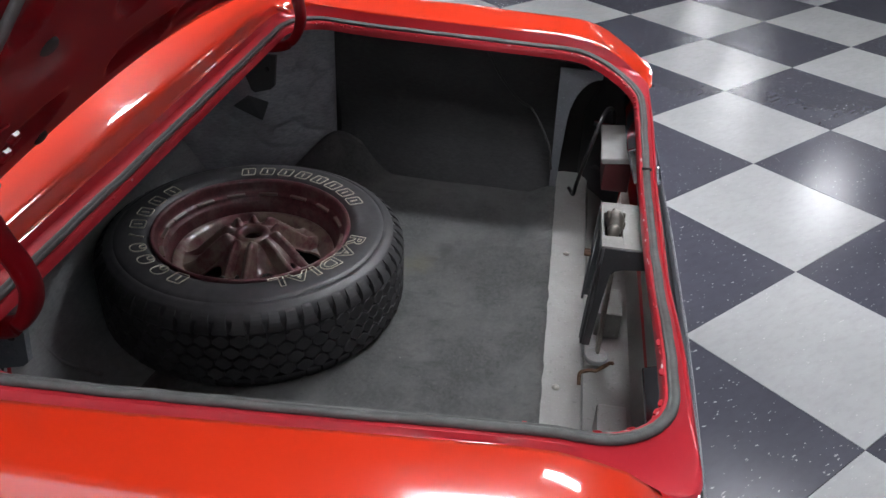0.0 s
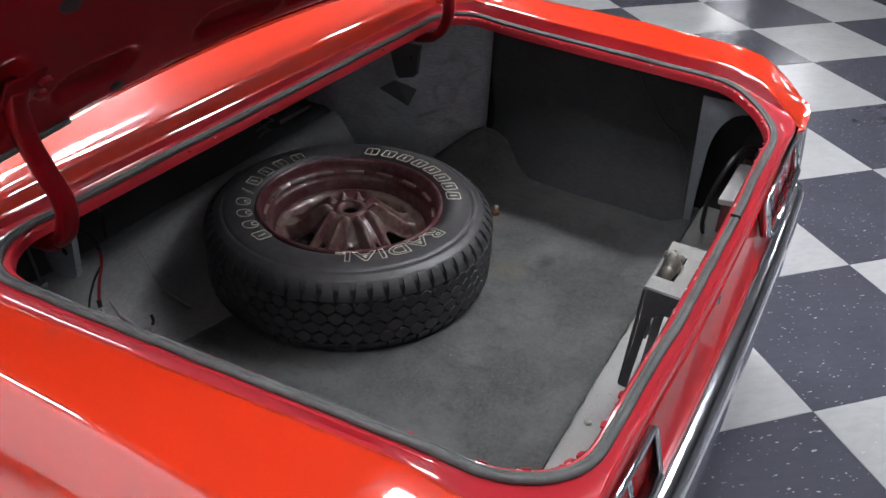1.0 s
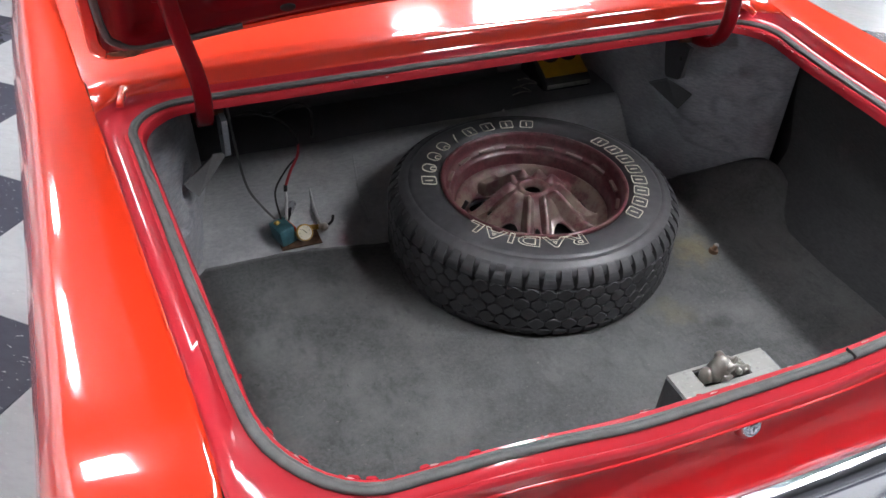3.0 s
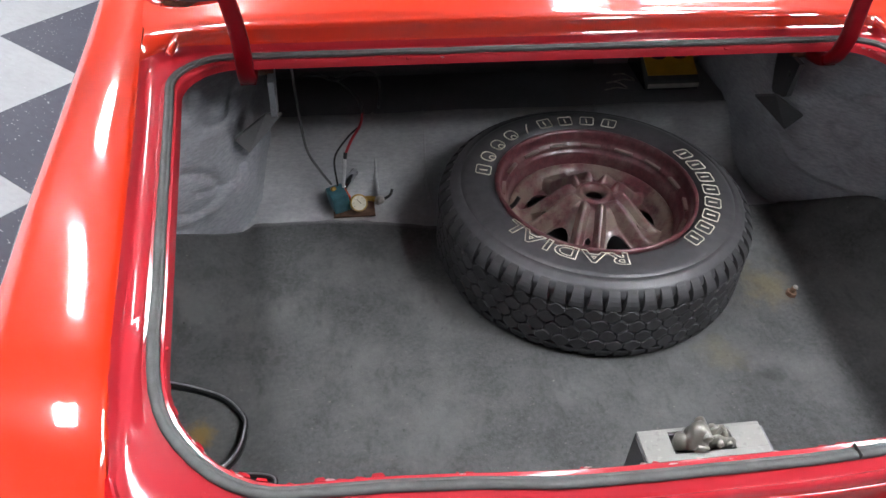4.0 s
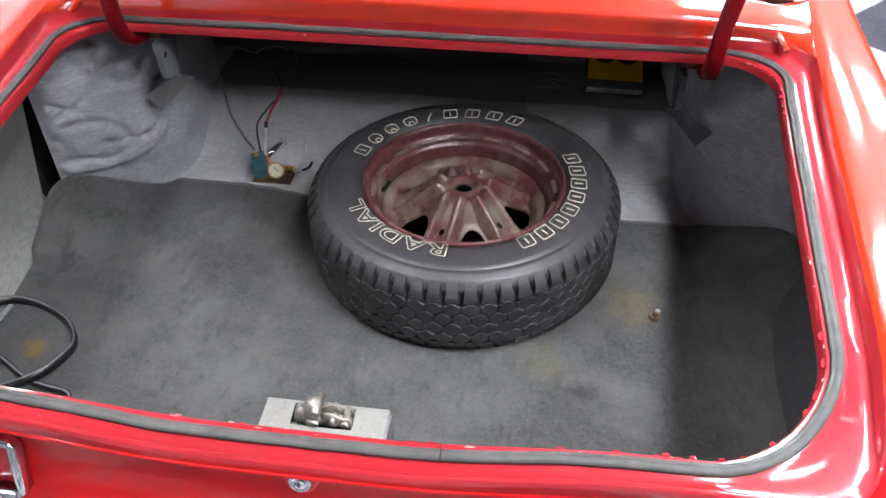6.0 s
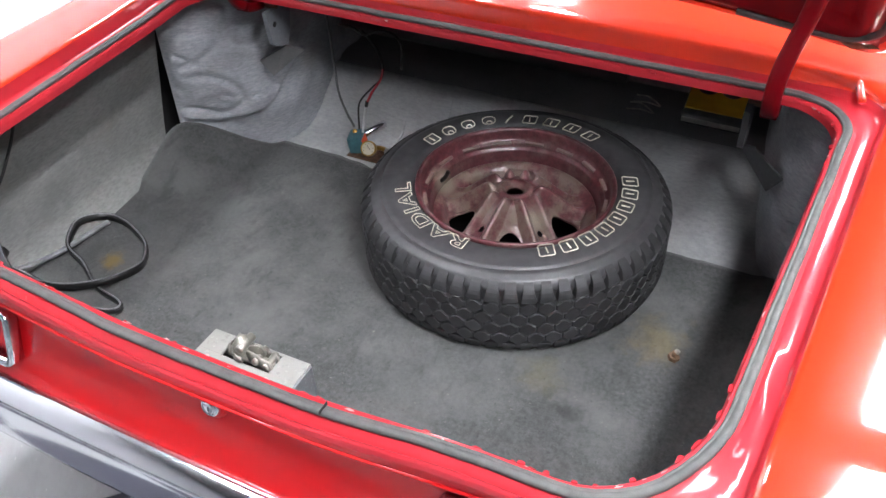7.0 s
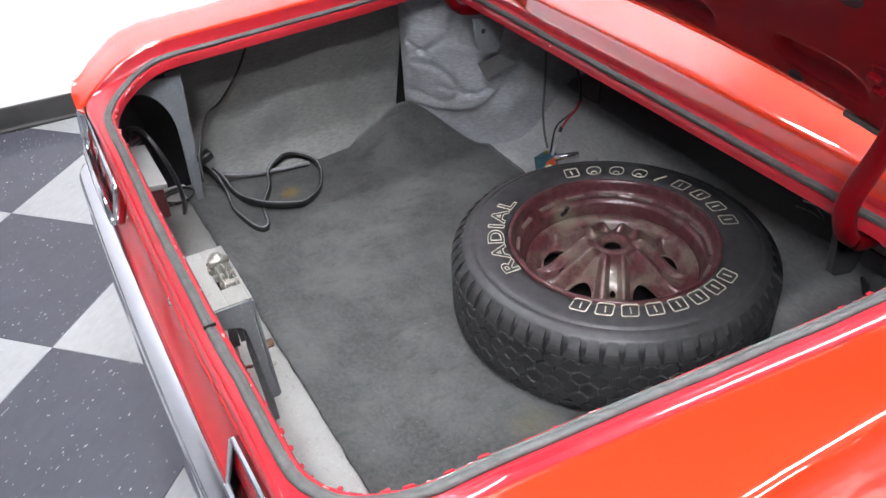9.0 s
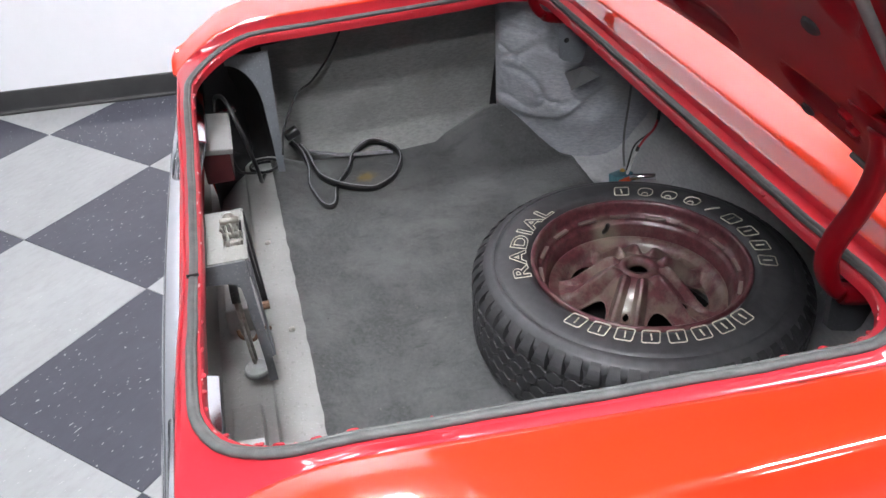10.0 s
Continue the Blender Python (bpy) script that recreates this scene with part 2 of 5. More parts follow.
def make_tile(name, base, alt, fleck, amount, rough):
    m, nt, b = mat(name)
    info = nt.nodes.new("ShaderNodeObjectInfo")
    tc = nt.nodes.new("ShaderNodeTexCoord")
    off = nt.nodes.new("ShaderNodeVectorMath")
    off.operation = "MULTIPLY_ADD"
    comb = nt.nodes.new("ShaderNodeCombineXYZ")
    for i in range(3):
        nt.links.new(info.outputs["Random"], comb.inputs[i])
    off.inputs[1].default_value = (37, 91, 53)
    nt.links.new(comb.outputs[0], off.inputs[0])
    nt.links.new(tc.outputs["Object"], off.inputs[2])
    v = off.outputs[0]
    mp = nt.nodes.new("ShaderNodeMapping")
    mp.inputs["Scale"].default_value = (1, 2.6, 1)
    mp.inputs["Rotation"].default_value = (0, 0, 0.5)
    nt.links.new(v, mp.inputs["Vector"])
    fl = noise_tex(nt, mp.outputs[0], 58, 1.5, 0.5)
    fl2 = noise_tex(nt, mp.outputs[0], 21, 4, 0.6)
    big = noise_tex(nt, v, 4.5, 5, 0.6)
    c = mix(nt, ramp(nt, big, [(0.3, grey(0)), (0.75, grey(0.8))]), base, alt)
    c = mix(nt, ramp(nt, fl2, [(0.45, grey(0)), (0.75, grey(0.35))]), c, tuple(x * 0.75 for x in base))
    c = mix(nt, ramp(nt, fl, [(amount, grey(0)), (amount + 0.025, grey(0.85))]), c, fleck)
    nt.links.new(c, b.inputs["Base Color"])
    rr = nt.nodes.new("ShaderNodeMapRange")
    rr.inputs["To Min"].default_value = rough * 0.75
    rr.inputs["To Max"].default_value = rough * 1.5
    nt.links.new(big, rr.inputs["Value"])
    nt.links.new(rr.outputs[0], b.inputs["Roughness"])
    b.inputs["Specular IOR Level"].default_value = 0.5
    wav = noise_tex(nt, v, 9, 2)
    bump(nt, b, wav, 0.05, 0.004)
    return m


TILE_DARK = make_tile("charcoal_vinyl_tile", (0.054, 0.055, 0.070), (0.070, 0.071, 0.090), (0.33, 0.33, 0.34), 0.70, 0.17)
TILE_LIGHT = make_tile("light_grey_vinyl_tile", (0.315, 0.32, 0.322), (0.375, 0.38, 0.382), (0.44, 0.44, 0.43), 0.72, 0.17)
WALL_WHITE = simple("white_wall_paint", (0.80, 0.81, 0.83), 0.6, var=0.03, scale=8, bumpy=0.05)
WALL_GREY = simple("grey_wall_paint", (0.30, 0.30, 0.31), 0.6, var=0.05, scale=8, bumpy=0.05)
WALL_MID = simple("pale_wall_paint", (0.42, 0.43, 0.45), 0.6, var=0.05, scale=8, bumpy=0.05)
BASE_BLACK = simple("black_cove_base", grey(0.03), 0.45, var=0.3, scale=12, bumpy=0.05)
CEIL = simple("ceiling_paint", (0.15, 0.15, 0.153), 0.8, var=0.08, scale=20)


def make_glow():
    m, nt, b = mat("lit_panel_diffuser")
    b.inputs["Base Color"].default_value = (0.9, 0.9, 0.9, 1)
    b.inputs["Emission Color"].default_value = (0.93, 0.94, 1.0, 1)
    b.inputs["Emission Strength"].default_value = PANEL_GLOW
    return m


GLOW = make_glow()
FRAME_WHITE = simple("white_enamel", grey(0.75), 0.4, var=0.05)


# ---- mesh helpers ----
def part(name, bm, material, parent=None, label="", smooth=True):
    me = bpy.data.meshes.new(name)
    bmesh.ops.recalc_face_normals(bm, faces=bm.faces)
    if smooth:
        for f in bm.faces:
            f.smooth = True
    bm.to_mesh(me)
    bm.free()
    me.materials.append(material)
    ob = new(name, me)
    if parent is not None:
        ob.parent = parent
    if label:
        ob["label"] = label
    return ob


def sharp(ob, deg=35):
    ob.data.set_sharp_from_angle(angle=radians(deg))
    return ob


def thick(ob, t, offset=-1):
    md = ob.modifiers.new("thickness", "SOLIDIFY")
    md.thickness = t
    md.offset = offset
    return ob


def empty(name, loc=(0, 0, 0)):
    ob = new(name)
    ob.location = loc
    ob.empty_display_size = 0.05
    return ob


def loft(rows, closed=False, cap=False):
    """Quads between rows of equally many points; closed joins each row's ends."""
    bm = bmesh.new()
    vs = [[bm.verts.new(p) for p in r] for r in rows]
    n = len(rows[0])
    for a, b in zip(vs[:-1], vs[1:]):
        for i in range(n if closed else n - 1):
            j = (i + 1) % n
            bm.faces.new((a[i], a[j], b[j], b[i]))
    if cap:
        bm.faces.new(vs[0])
        bm.faces.new(list(reversed(vs[-1])))
    return bm


def revolve(profile, n=64, centre=(0, 0, 0), a0=0.0, a1=2 * math.pi):
    full = abs(a1 - a0 - 2 * math.pi) < 1e-6
    rows = []
    for r, z in profile:
        rows.append([(centre[0] + r * math.cos(a0 + (a1 - a0) * i / n), centre[1] + r * math.sin(a0 + (a1 - a0) * i / n), centre[2] + z) for i in range(n if full else n + 1)])
    return loft(rows, closed=full)


def smooth_path(pts, n=8):
    """Catmull-Rom through the points."""
    P = [Vector(p) for p in pts]
    P = [P[0] * 2 - P[1]] + P + [P[-1] * 2 - P[-2]]
    out = []
    for i in range(1, len(P) - 2):
        for k in range(n):
            t = k / n
            a, b, c, d = P[i - 1], P[i], P[i + 1], P[i + 2]
            out.append(0.5 * ((2 * b) + (c - a) * t + (2 * a - 5 * b + 4 * c - d) * t * t + (3 * b - a - 3 * c + d) * t ** 3))
    out.append(P[-2])
    return out


def sweep(path, section, closed=False, up=Vector((0, 0, 1)), cap=True):
    """A section (list of (side, up) pairs) along a path."""
    rows = []
    n = len(path)
    for i, p in enumerate(path):
        a = path[(i - 1) % n] if closed or i > 0 else p
        b = path[(i + 1) % n] if closed or i < n - 1 else p
        t = (Vector(b) - Vector(a)).normalized()
        s = t.cross(up)
        s = s.normalized() if s.length > 1e-5 else Vector((1, 0, 0))
        u = s.cross(t).normalized()
        rows.append([Vector(p) + s * x + u * y for x, y in section])
    if closed:
        rows.append(rows[0])
    bm = loft(rows, closed=True, cap=cap and not closed)
    if closed:
        bmesh.ops.remove_doubles(bm, verts=bm.verts, dist=1e-6)
    return bm


def circle(r, n=10, sx=1.0):
    return [(r * sx * math.cos(2 * math.pi * i / n), r * math.sin(2 * math.pi * i / n)) for i in range(n)]


def tube(pts, r, n=10, steps=8, up=Vector((0, 0.01, 1))):
    return sweep(smooth_path(pts, steps), circle(r, n), up=up)


def box(cx, cy, cz, sx, sy, sz, bevel=0.003, m=None, seg=2):
    bm = bmesh.new()
    bmesh.ops.create_cube(bm, size=1.0)
    for v in bm.verts:
        v.co = Vector((v.co.x * sx, v.co.y * sy, v.co.z * sz))
    if bevel:
        bmesh.ops.bevel(bm, geom=bm.edges[:], offset=bevel, segments=seg, profile=0.6, affect="EDGES")
    mm = Matrix.Translation((cx, cy, cz)) @ (m if m is not None else Matrix.Identity(4))
    bmesh.ops.transform(bm, matrix=mm, verts=bm.verts)
    return bm


def cyl(r, h, n=24, m=None, bevel=0.0):
    prof = [(0.0001, -h / 2), (r - bevel, -h / 2), (r, -h / 2 + bevel), (r, h / 2 - bevel), (r - bevel, h / 2), (0.0001, h / 2)]
    if not bevel:
        prof = [(0.0001, -h / 2), (r, -h / 2), (r, h / 2), (0.0001, h / 2)]
    bm = revolve(prof, n)
    if m is not None:
        bmesh.ops.transform(bm, matrix=m, verts=bm.verts)
    return bm


def join(*bms):
    out = bms[0]
    for b in bms[1:]:
        me = bpy.data.meshes.new("tmp")
        b.to_mesh(me)
        b.free()
        out.from_mesh(me)
        bpy.data.meshes.remove(me)
    return out


def sstep(a, b, x):
    t = max(0.0, min(1.0, (x - a) / (b - a)))
    return t * t * (3 - 2 * t)


# ---- room ----
X0, X1, Y0, Y1 = -2.19, 17.0, -6.0, 11.0
room_floor = part("floor", box((X0 + X1) / 2, (Y0 + Y1) / 2, -0.055, X1 - X0, Y1 - Y0, 0.1, 0), simple("tile_joint", grey(0.06), 0.5), smooth=False)
tagged(room_floor, "checkered showroom floor of grey and charcoal vinyl tiles", "floor", kind="structure")


def wall(name, cx, cy, sx, sy, label):
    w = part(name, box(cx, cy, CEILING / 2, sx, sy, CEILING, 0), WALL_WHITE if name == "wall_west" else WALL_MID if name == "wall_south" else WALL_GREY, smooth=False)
    tagged(w, label, "wall", kind="structure")
    return w


wall("wall_west", X0 - 0.06, (Y0 + Y1) / 2, 0.12, Y1 - Y0 + 0.24, "plain white painted showroom wall")
# East, south and north walls are unseen; their greys set the bounce.
wall("wall_east", X1 + 0.06, (Y0 + Y1) / 2, 0.12, Y1 - Y0 + 0.24, "plain grey showroom wall added out of view")
wall("wall_south", (X0 + X1) / 2, Y0 - 0.06, X1 - X0, 0.12, "plain pale showroom wall added out of view")
wall("wall_north", (X0 + X1) / 2, Y1 + 0.06, X1 - X0, 0.12, "plain grey showroom wall added out of view")
ceil = part("ceiling", box((X0 + X1) / 2, (Y0 + Y1) / 2, CEILING + 0.05, X1 - X0, Y1 - Y0, 0.1, 0), CEIL, smooth=False)
tagged(ceil, "flat grey painted showroom ceiling", "ceiling", kind="structure")
bb = loft([[(X0 + x, Y0, z), (X0 + x, Y1, z)] for x, z in ((0.002, 0.0), (0.016, 0.001), (0.008, 0.008), (0.0055, 0.02), (0.005, 0.09), (0.003, 0.094), (0.0005, 0.095))])
base = part("baseboard", bb, BASE_BLACK)
tagged(base, "black rubber cove baseboard along the white wall", "baseboard", kind="structure")


def ceiling_light():
    e = empty("ceiling_light", (0, 0, CEILING))
    part("frame", join(box(0, 0.615, -0.03, 0.36, 0.03, 0.06, 0.004), box(0, -0.615, -0.03, 0.36, 0.03, 0.06, 0.004), box(0.165, 0, -0.03, 0.03, 1.2, 0.06, 0.004), box(-0.165, 0, -0.03, 0.03, 1.2, 0.06, 0.004)), FRAME_WHITE, e)
    part("diffuser", box(0, 0, -0.03, 0.29, 1.19, 0.03, 0.003), GLOW, e)
    tagged(e, "lit rectangular white ceiling light panel", "ceiling light", "rows of ceiling lights")
    return e


LIGHTS = [(1.27, -0.15), (1.3, 2.2)]
FAR_LIGHTS = [(7.8, -3.0), (11.3, -2.5), (14.7, -2.4), (11.3, 1.0), (14.7, 2.7), (11.1, 8.5)]
first = None
for x, y in LIGHTS:
    if first is None:
        first = ceiling_light()
        first.location = (x, y, CEILING)
    else:
        copy_thing(first, pose(x, y, CEILING))

for x, y in FAR_LIGHTS:
    copy_thing(first, pose(x, y, CEILING) @ Matrix.Diagonal((0.8, 0.4, 1, 1)))
# shorter and wider panels
copy_thing(first, pose(1.34, 4.05, CEILING) @ Matrix.Diagonal((1.0, 0.34, 1, 1)))
copy_thing(first, pose(2.35, 4.20, CEILING) @ Matrix.Diagonal((3.1, 0.28, 1, 1)))
copy_thing(first, pose(1.27, -1.55, CEILING) @ Matrix.Diagonal((0.8, 0.3, 1, 1)))
copy_thing(first, pose(-1.20, -0.02, CEILING) @ Matrix.Diagonal((1.10, 0.46, 1, 1)))
copy_thing(first, pose(-1.3, 2.6, CEILING) @ Matrix.Diagonal((0.7, 0.5, 1, 1)))
copy_thing(first, pose(-1.05, 3.98, CEILING) @ Matrix.Diagonal((0.9, 0.3, 1, 1)))
# Panel added to brighten the left bulkhead; no source known at this spot.
copy_thing(first, pose(2.45, -1.15, CEILING) @ Matrix.Diagonal((1.0, 0.75, 1, 1)))
copy_thing(first, pose(3.9, 2.6, CEILING) @ Matrix.Diagonal((0.8, 0.4, 1, 1)))

# ---- car ----
CX = -0.016
car = empty("car", (0, 0, 0))
tagged(car, "glossy red classic car with its trunk open on the showroom floor", "car")


def half_w(y):
    return 0.578 + 0.075 * y


def rim_z(x, y):
    rear = 1 - sstep(-0.04, 0.19, y)
    mid = (1 - sstep(0.0, 0.10, y)) * (1 - sstep(0.09, 0.40, abs(x - CX)))
    return 0.802 - 0.055 * rear - 0.035 * mid + 0.006 * sstep(0.6, 0.83, y)


def ring(o, rf, rr, dz_side=0.0, dz_rear=0.0, dz_front=0.0, rear_pull=1.0, nc=10, ns=16):
    """A closed loop round the trunk opening at an offset o outside the seal line."""
    W, yF, yR = 0.6 + o, 0.832 + o, 0.024 - o * rear_pull
    pts = []

    def seg(a, b, n):
        for i in range(n):
            t = i / n
            pts.append((a[0] + (b[0] - a[0]) * t, a[1] + (b[1] - a[1]) * t))

    def arc(c, r, a0, a1, n):
        for i in range(n):
            a = radians(a0 + (a1 - a0) * i / n)
            pts.append((c[0] + r * math.cos(a), c[1] + r * math.sin(a)))

    seg((-W + rr, yR), (W - rr, yR), ns * 2)
    arc((W - rr, yR + rr), rr, -90, 0, nc)
    seg((W, yR + rr), (W, yF - rf), ns)
    arc((W - rf, yF - rf), rf, 0, 90, nc)
    seg((W - rf, yF), (-W + rf, yF), ns * 2)
    arc((-W + rf, yF - rf), rf, 90, 180, nc)
    seg((-W, yF - rf), (-W, yR + rr), ns)
    arc((-W + rr, yR + rr), rr, 180, 270, nc)
    out = []
    for x, y in pts:
        xx = CX + x * half_w(y) / 0.6
        k = sstep(-0.02, 0.10, y)
        f = sstep(0.77, 0.86, y)
        dz = dz_rear + (dz_side - dz_rear) * k + (dz_front - dz_side) * f
        out.append(Vector((xx, y, rim_z(xx, y) + dz)))
    return out


NC, NS = 10, 16
I_RR, I_R, I_FR, I_F = 2 * NS, 2 * NS + NC, 3 * NS + NC, 3 * NS + 2 * NC
I_FL, I_L, I_RL = 5 * NS + 2 * NC, 5 * NS + 3 * NC, 6 * NS + 3 * NC
RINGS = [
    ring(-0.0150, 0.085, 0.128, -0.018, -0.016, -0.011),
    ring(-0.0142, 0.085, 0.128, -0.009, -0.008, -0.006),
    ring(-0.0125, 0.09, 0.130, -0.003, -0.003, -0.003),
    ring(-0.0105, 0.09, 0.131, 0.0, 0.0, 0.0),
    ring(0.012, 0.10, 0.145, 0.0, 0.0, 0.0),
    ring(0.016, 0.10, 0.145, -0.006, -0.0045, -0.008),
    ring(0.034, 0.09, 0.075, -0.008, -0.0005, -0.010, 0.55),
    ring(0.0385, 0.085, 0.06, -0.004, -0.0020, -0.008, 0.55),
    ring(0.040, 0.08, 0.055, 0.013, -0.0060, -0.002, 0.56),
    ring(0.0425, 0.08, 0.055, 0.0185, -0.0120, 0.003, 0.56),
]
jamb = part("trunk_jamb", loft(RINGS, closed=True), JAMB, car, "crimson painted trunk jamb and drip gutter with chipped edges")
sharp(jamb, 50)

# torn inner edge of the jamb: small chips along the lip
chips = bmesh.new()
bare = bmesh.new()
rng = random.Random(4)
lip = RINGS[2]
for i in range(len(lip)):
    y = lip[i].y
    for rep in range(2 if (y < 0.2 or lip[i].x > 0.45) else rng.choice((0, 0, 1))):
        a, b = lip[i], lip[(i + 1) % len(lip)]
        t = (b - a).normalized()
        nrm = Vector((-t.y, t.x, 0))
        c = a.lerp(b, rng.random()) + nrm * rng.uniform(-0.004, 0.0005) + Vector((0, 0, rng.uniform(-0.002, 0.002)))
        L, Wd, H = rng.uniform(0.002, 0.007), rng.uniform(0.0008, 0.002), rng.uniform(0.0003, 0.0012)
        bmc = bare if rng.random() < 0.4 else chips
        q = [bmc.verts.new(c + t * u * L + nrm * v * Wd + Vector((0, 0, w * H))) for u, v, w in ((-1, -.4, 0), (-.4, .8, .6), (.5, .5, 0), (1, -.5, .7), (0, -1, 1.2))]
        bmc.faces.new(q)
        d = bmc.verts.new(c + Vector((0, 0, -0.003)))
        for k in range(5):
            bmc.faces.new((q[(k + 1) % 5], q[k], d))
for i, a in enumerate(lip):
    b = lip[(i + 1) % len(lip)]
    t = (b - a).normalized()
    nrm = Vector((-t.y, t.x, 0))
    if (a.y < 0.22 and abs(a.x - CX) > 0.38 and rng.random() < 0.5) or rng.random() < 0.10:
        c = a.lerp(b, rng.random()) + nrm * 0.0015 + Vector((0, 0, 0.0008))
        L, Wd = rng.uniform(0.0025, 0.0075), rng.uniform(0.0014, 0.0030)
        up = [chips.verts.new(c + t * u * L + nrm * v * Wd + Vector((0, 0, 0.0012 * w))) for u, v, w in ((-1, -.8, 1), (-.85, .6, .4), (-.2, 1, .2), (.6, .75, .5), (1, -.7, 1), (.1, -1, 1.5))]
        low = [chips.verts.new(v.co - Vector((0, 0, 0.0028))) for v in up]
        chips.faces.new(up)
        for k in range(6):
            chips.faces.new((up[(k + 1) % 6], up[k], low[k], low[(k + 1) % 6]))
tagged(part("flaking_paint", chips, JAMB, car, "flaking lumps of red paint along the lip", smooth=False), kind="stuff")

tagged(part("bare_chip", bare, simple("pale_primer", (0.50, 0.28, 0.27), 0.6, var=0.3, scale=80), car, "pale primer showing where paint has chipped", smooth=False), kind="stuff")

# rubber seal on the flange: a twin-bead strip
seal_line = ring(0.0, 0.095, 0.138, 0.0, 0.0, 0.0)
dense = []
for i, p in enumerate(seal_line):
    q = seal_line[(i + 1) % len(seal_line)]
    for k in range(3):
        c = p.lerp(q, k / 3)
        dense.append(c + Vector((noise.noise(c * 14) * 0.0016, noise.noise(c * 17 + Vector((5, 0, 0))) * 0.0016, 0.001 + abs(noise.noise(c * 11)) * 0.0015)))
prof = [(-0.0070, -0.001), (-0.0070, 0.0026), (-0.0060, 0.0044), (-0.0042, 0.0048), (-0.0033, 0.0032), (-0.0022, 0.0046), (0.0011, 0.0058), (0.0044, 0.0055), (0.0063, 0.0040), (0.0070, 0.002), (0.0070, -0.001)]
part("weatherstrip", sweep(dense, prof, closed=True), SEAL, car, "grey worn rubber weatherstrip round the opening")
jx = 0.155
p0 = min(dense, key=lambda p: (p.x - jx) ** 2 + (p.y - 0.02) ** 2)
part("seal_joint", box(p0.x, p0.y, p0.z + 0.006, 0.0012, 0.0172, 0.0064, 0.0004), BLACK_VOID, car)

# quarter panels
EDGE = RINGS[-1]


def edge_x(y):
    return 0.6425 * half_w(y) / 0.6


def crease_z(y):
    z = 0.834 - 0.016 * (1 - sstep(0.12, 0.45, y)) - 0.052 * (1 - sstep(-0.03, 0.17, y)) + 0.012 * sstep(0.9, 1.5, y)
    return z


def crease_x(y):
    return 0.768 - 0.05 * (1 - sstep(-0.03, 0.12, y)) ** 1.5 + 0.015 * sstep(0.3, 1.5, y)


def quarter(side):
    ys = [-0.012, -0.004, 0.006, 0.018, 0.03, 0.05, 0.07, 0.09, 0.12, 0.16, 0.2, 0.3, 0.4, 0.5, 0.6, 0.7, 0.8, 0.9, 1.0, 1.1, 1.25, 1.4, 1.55]
    rows = []
    for y in ys:
        k = sstep(-0.02, 0.10, y)
        xe = edge_x(max(y, 0.0)) + 0.001 + 0.012 * (1 - k)
        ze = rim_z(CX + xe, max(y, 0.0)) + (-0.016 + (0.0185 + 0.016) * k)
        if y > 0.80:
            ze = rim_z(CX + xe, y) + 0.0185 + (0.02 * sstep(0.82, 1.3, y))
        xc, zc = crease_x(y), max(crease_z(y), ze + 0.004)
        sec = [(xe - 0.0025, ze - 0.004 - 0.022 * sstep(0.74, 0.82, y)), (xe - 0.0012, ze + 0.0003), (xe + 0.006, ze + 0.0022)]
        for t in (0.2, 0.4, 0.6, 0.8):
            x = xe + 0.006 + (xc - 0.012 - xe - 0.006) * t
            z = ze + 0.0035 + (zc - ze - 0.0035) * t + 0.002 * math.sin(math.pi * t)
            sec.append((x, z))
        sec += [(xc - 0.012, zc + 0.0012), (xc - 0.004, zc - 0.0005), (xc, zc - 0.005), (xc + 0.006, zc - 0.014), (xc + 0.026, zc - 0.06), (xc + 0.044, zc - 0.12), (xc + 0.052, zc - 0.19), (xc + 0.050, zc - 0.26), (xc + 0.040, zc - 0.34), (xc + 0.025, zc - 0.46), (xc - 0.002, zc - 0.55)]
        shrink = 1 - sstep(-0.012, 0.03, y)
        rows.append([Vector((CX + side * (x - shrink * 0.012 * (1 if i > 6 else 0.2)), y + 0.022 * (1 - sstep(-0.012, 0.14, y)) * sstep(0.66, 0.74, abs(x)) + 0.02 * sstep(0.72, 0.5, z) * (1 - sstep(0.0, 0.2, y)), z - 0.01 * shrink)) for i, (x, z) in enumerate(sec)])
    bm = loft(rows)
    bm.verts.ensure_lookup_table()
    n = len(rows[0])
    end = [bm.verts[i] for i in range(n)]
    inner = [bm.verts.new(v.co + Vector((-side * 0.012, 0.012, -0.004))) for v in end]
    for i in range(n - 1):
        bm.faces.new((end[i], end[i + 1], inner[i + 1], inner[i]))
    c0 = bm.verts.new(Vector((CX + side * 0.62, 0.0, 0.55)))
    for i in range(n - 1):
        bm.faces.new((inner[i], inner[i + 1], c0))
    return sharp(part("quarter_panel", bm, PAINT, car, "glossy red rear quarter panel with a sharp crease"), 60)


quarter(-1)
quarter(1)

# deck panel ahead of the opening
front = EDGE[I_FR:I_FL + NC + 1]
rows = [front]
n = len(front)
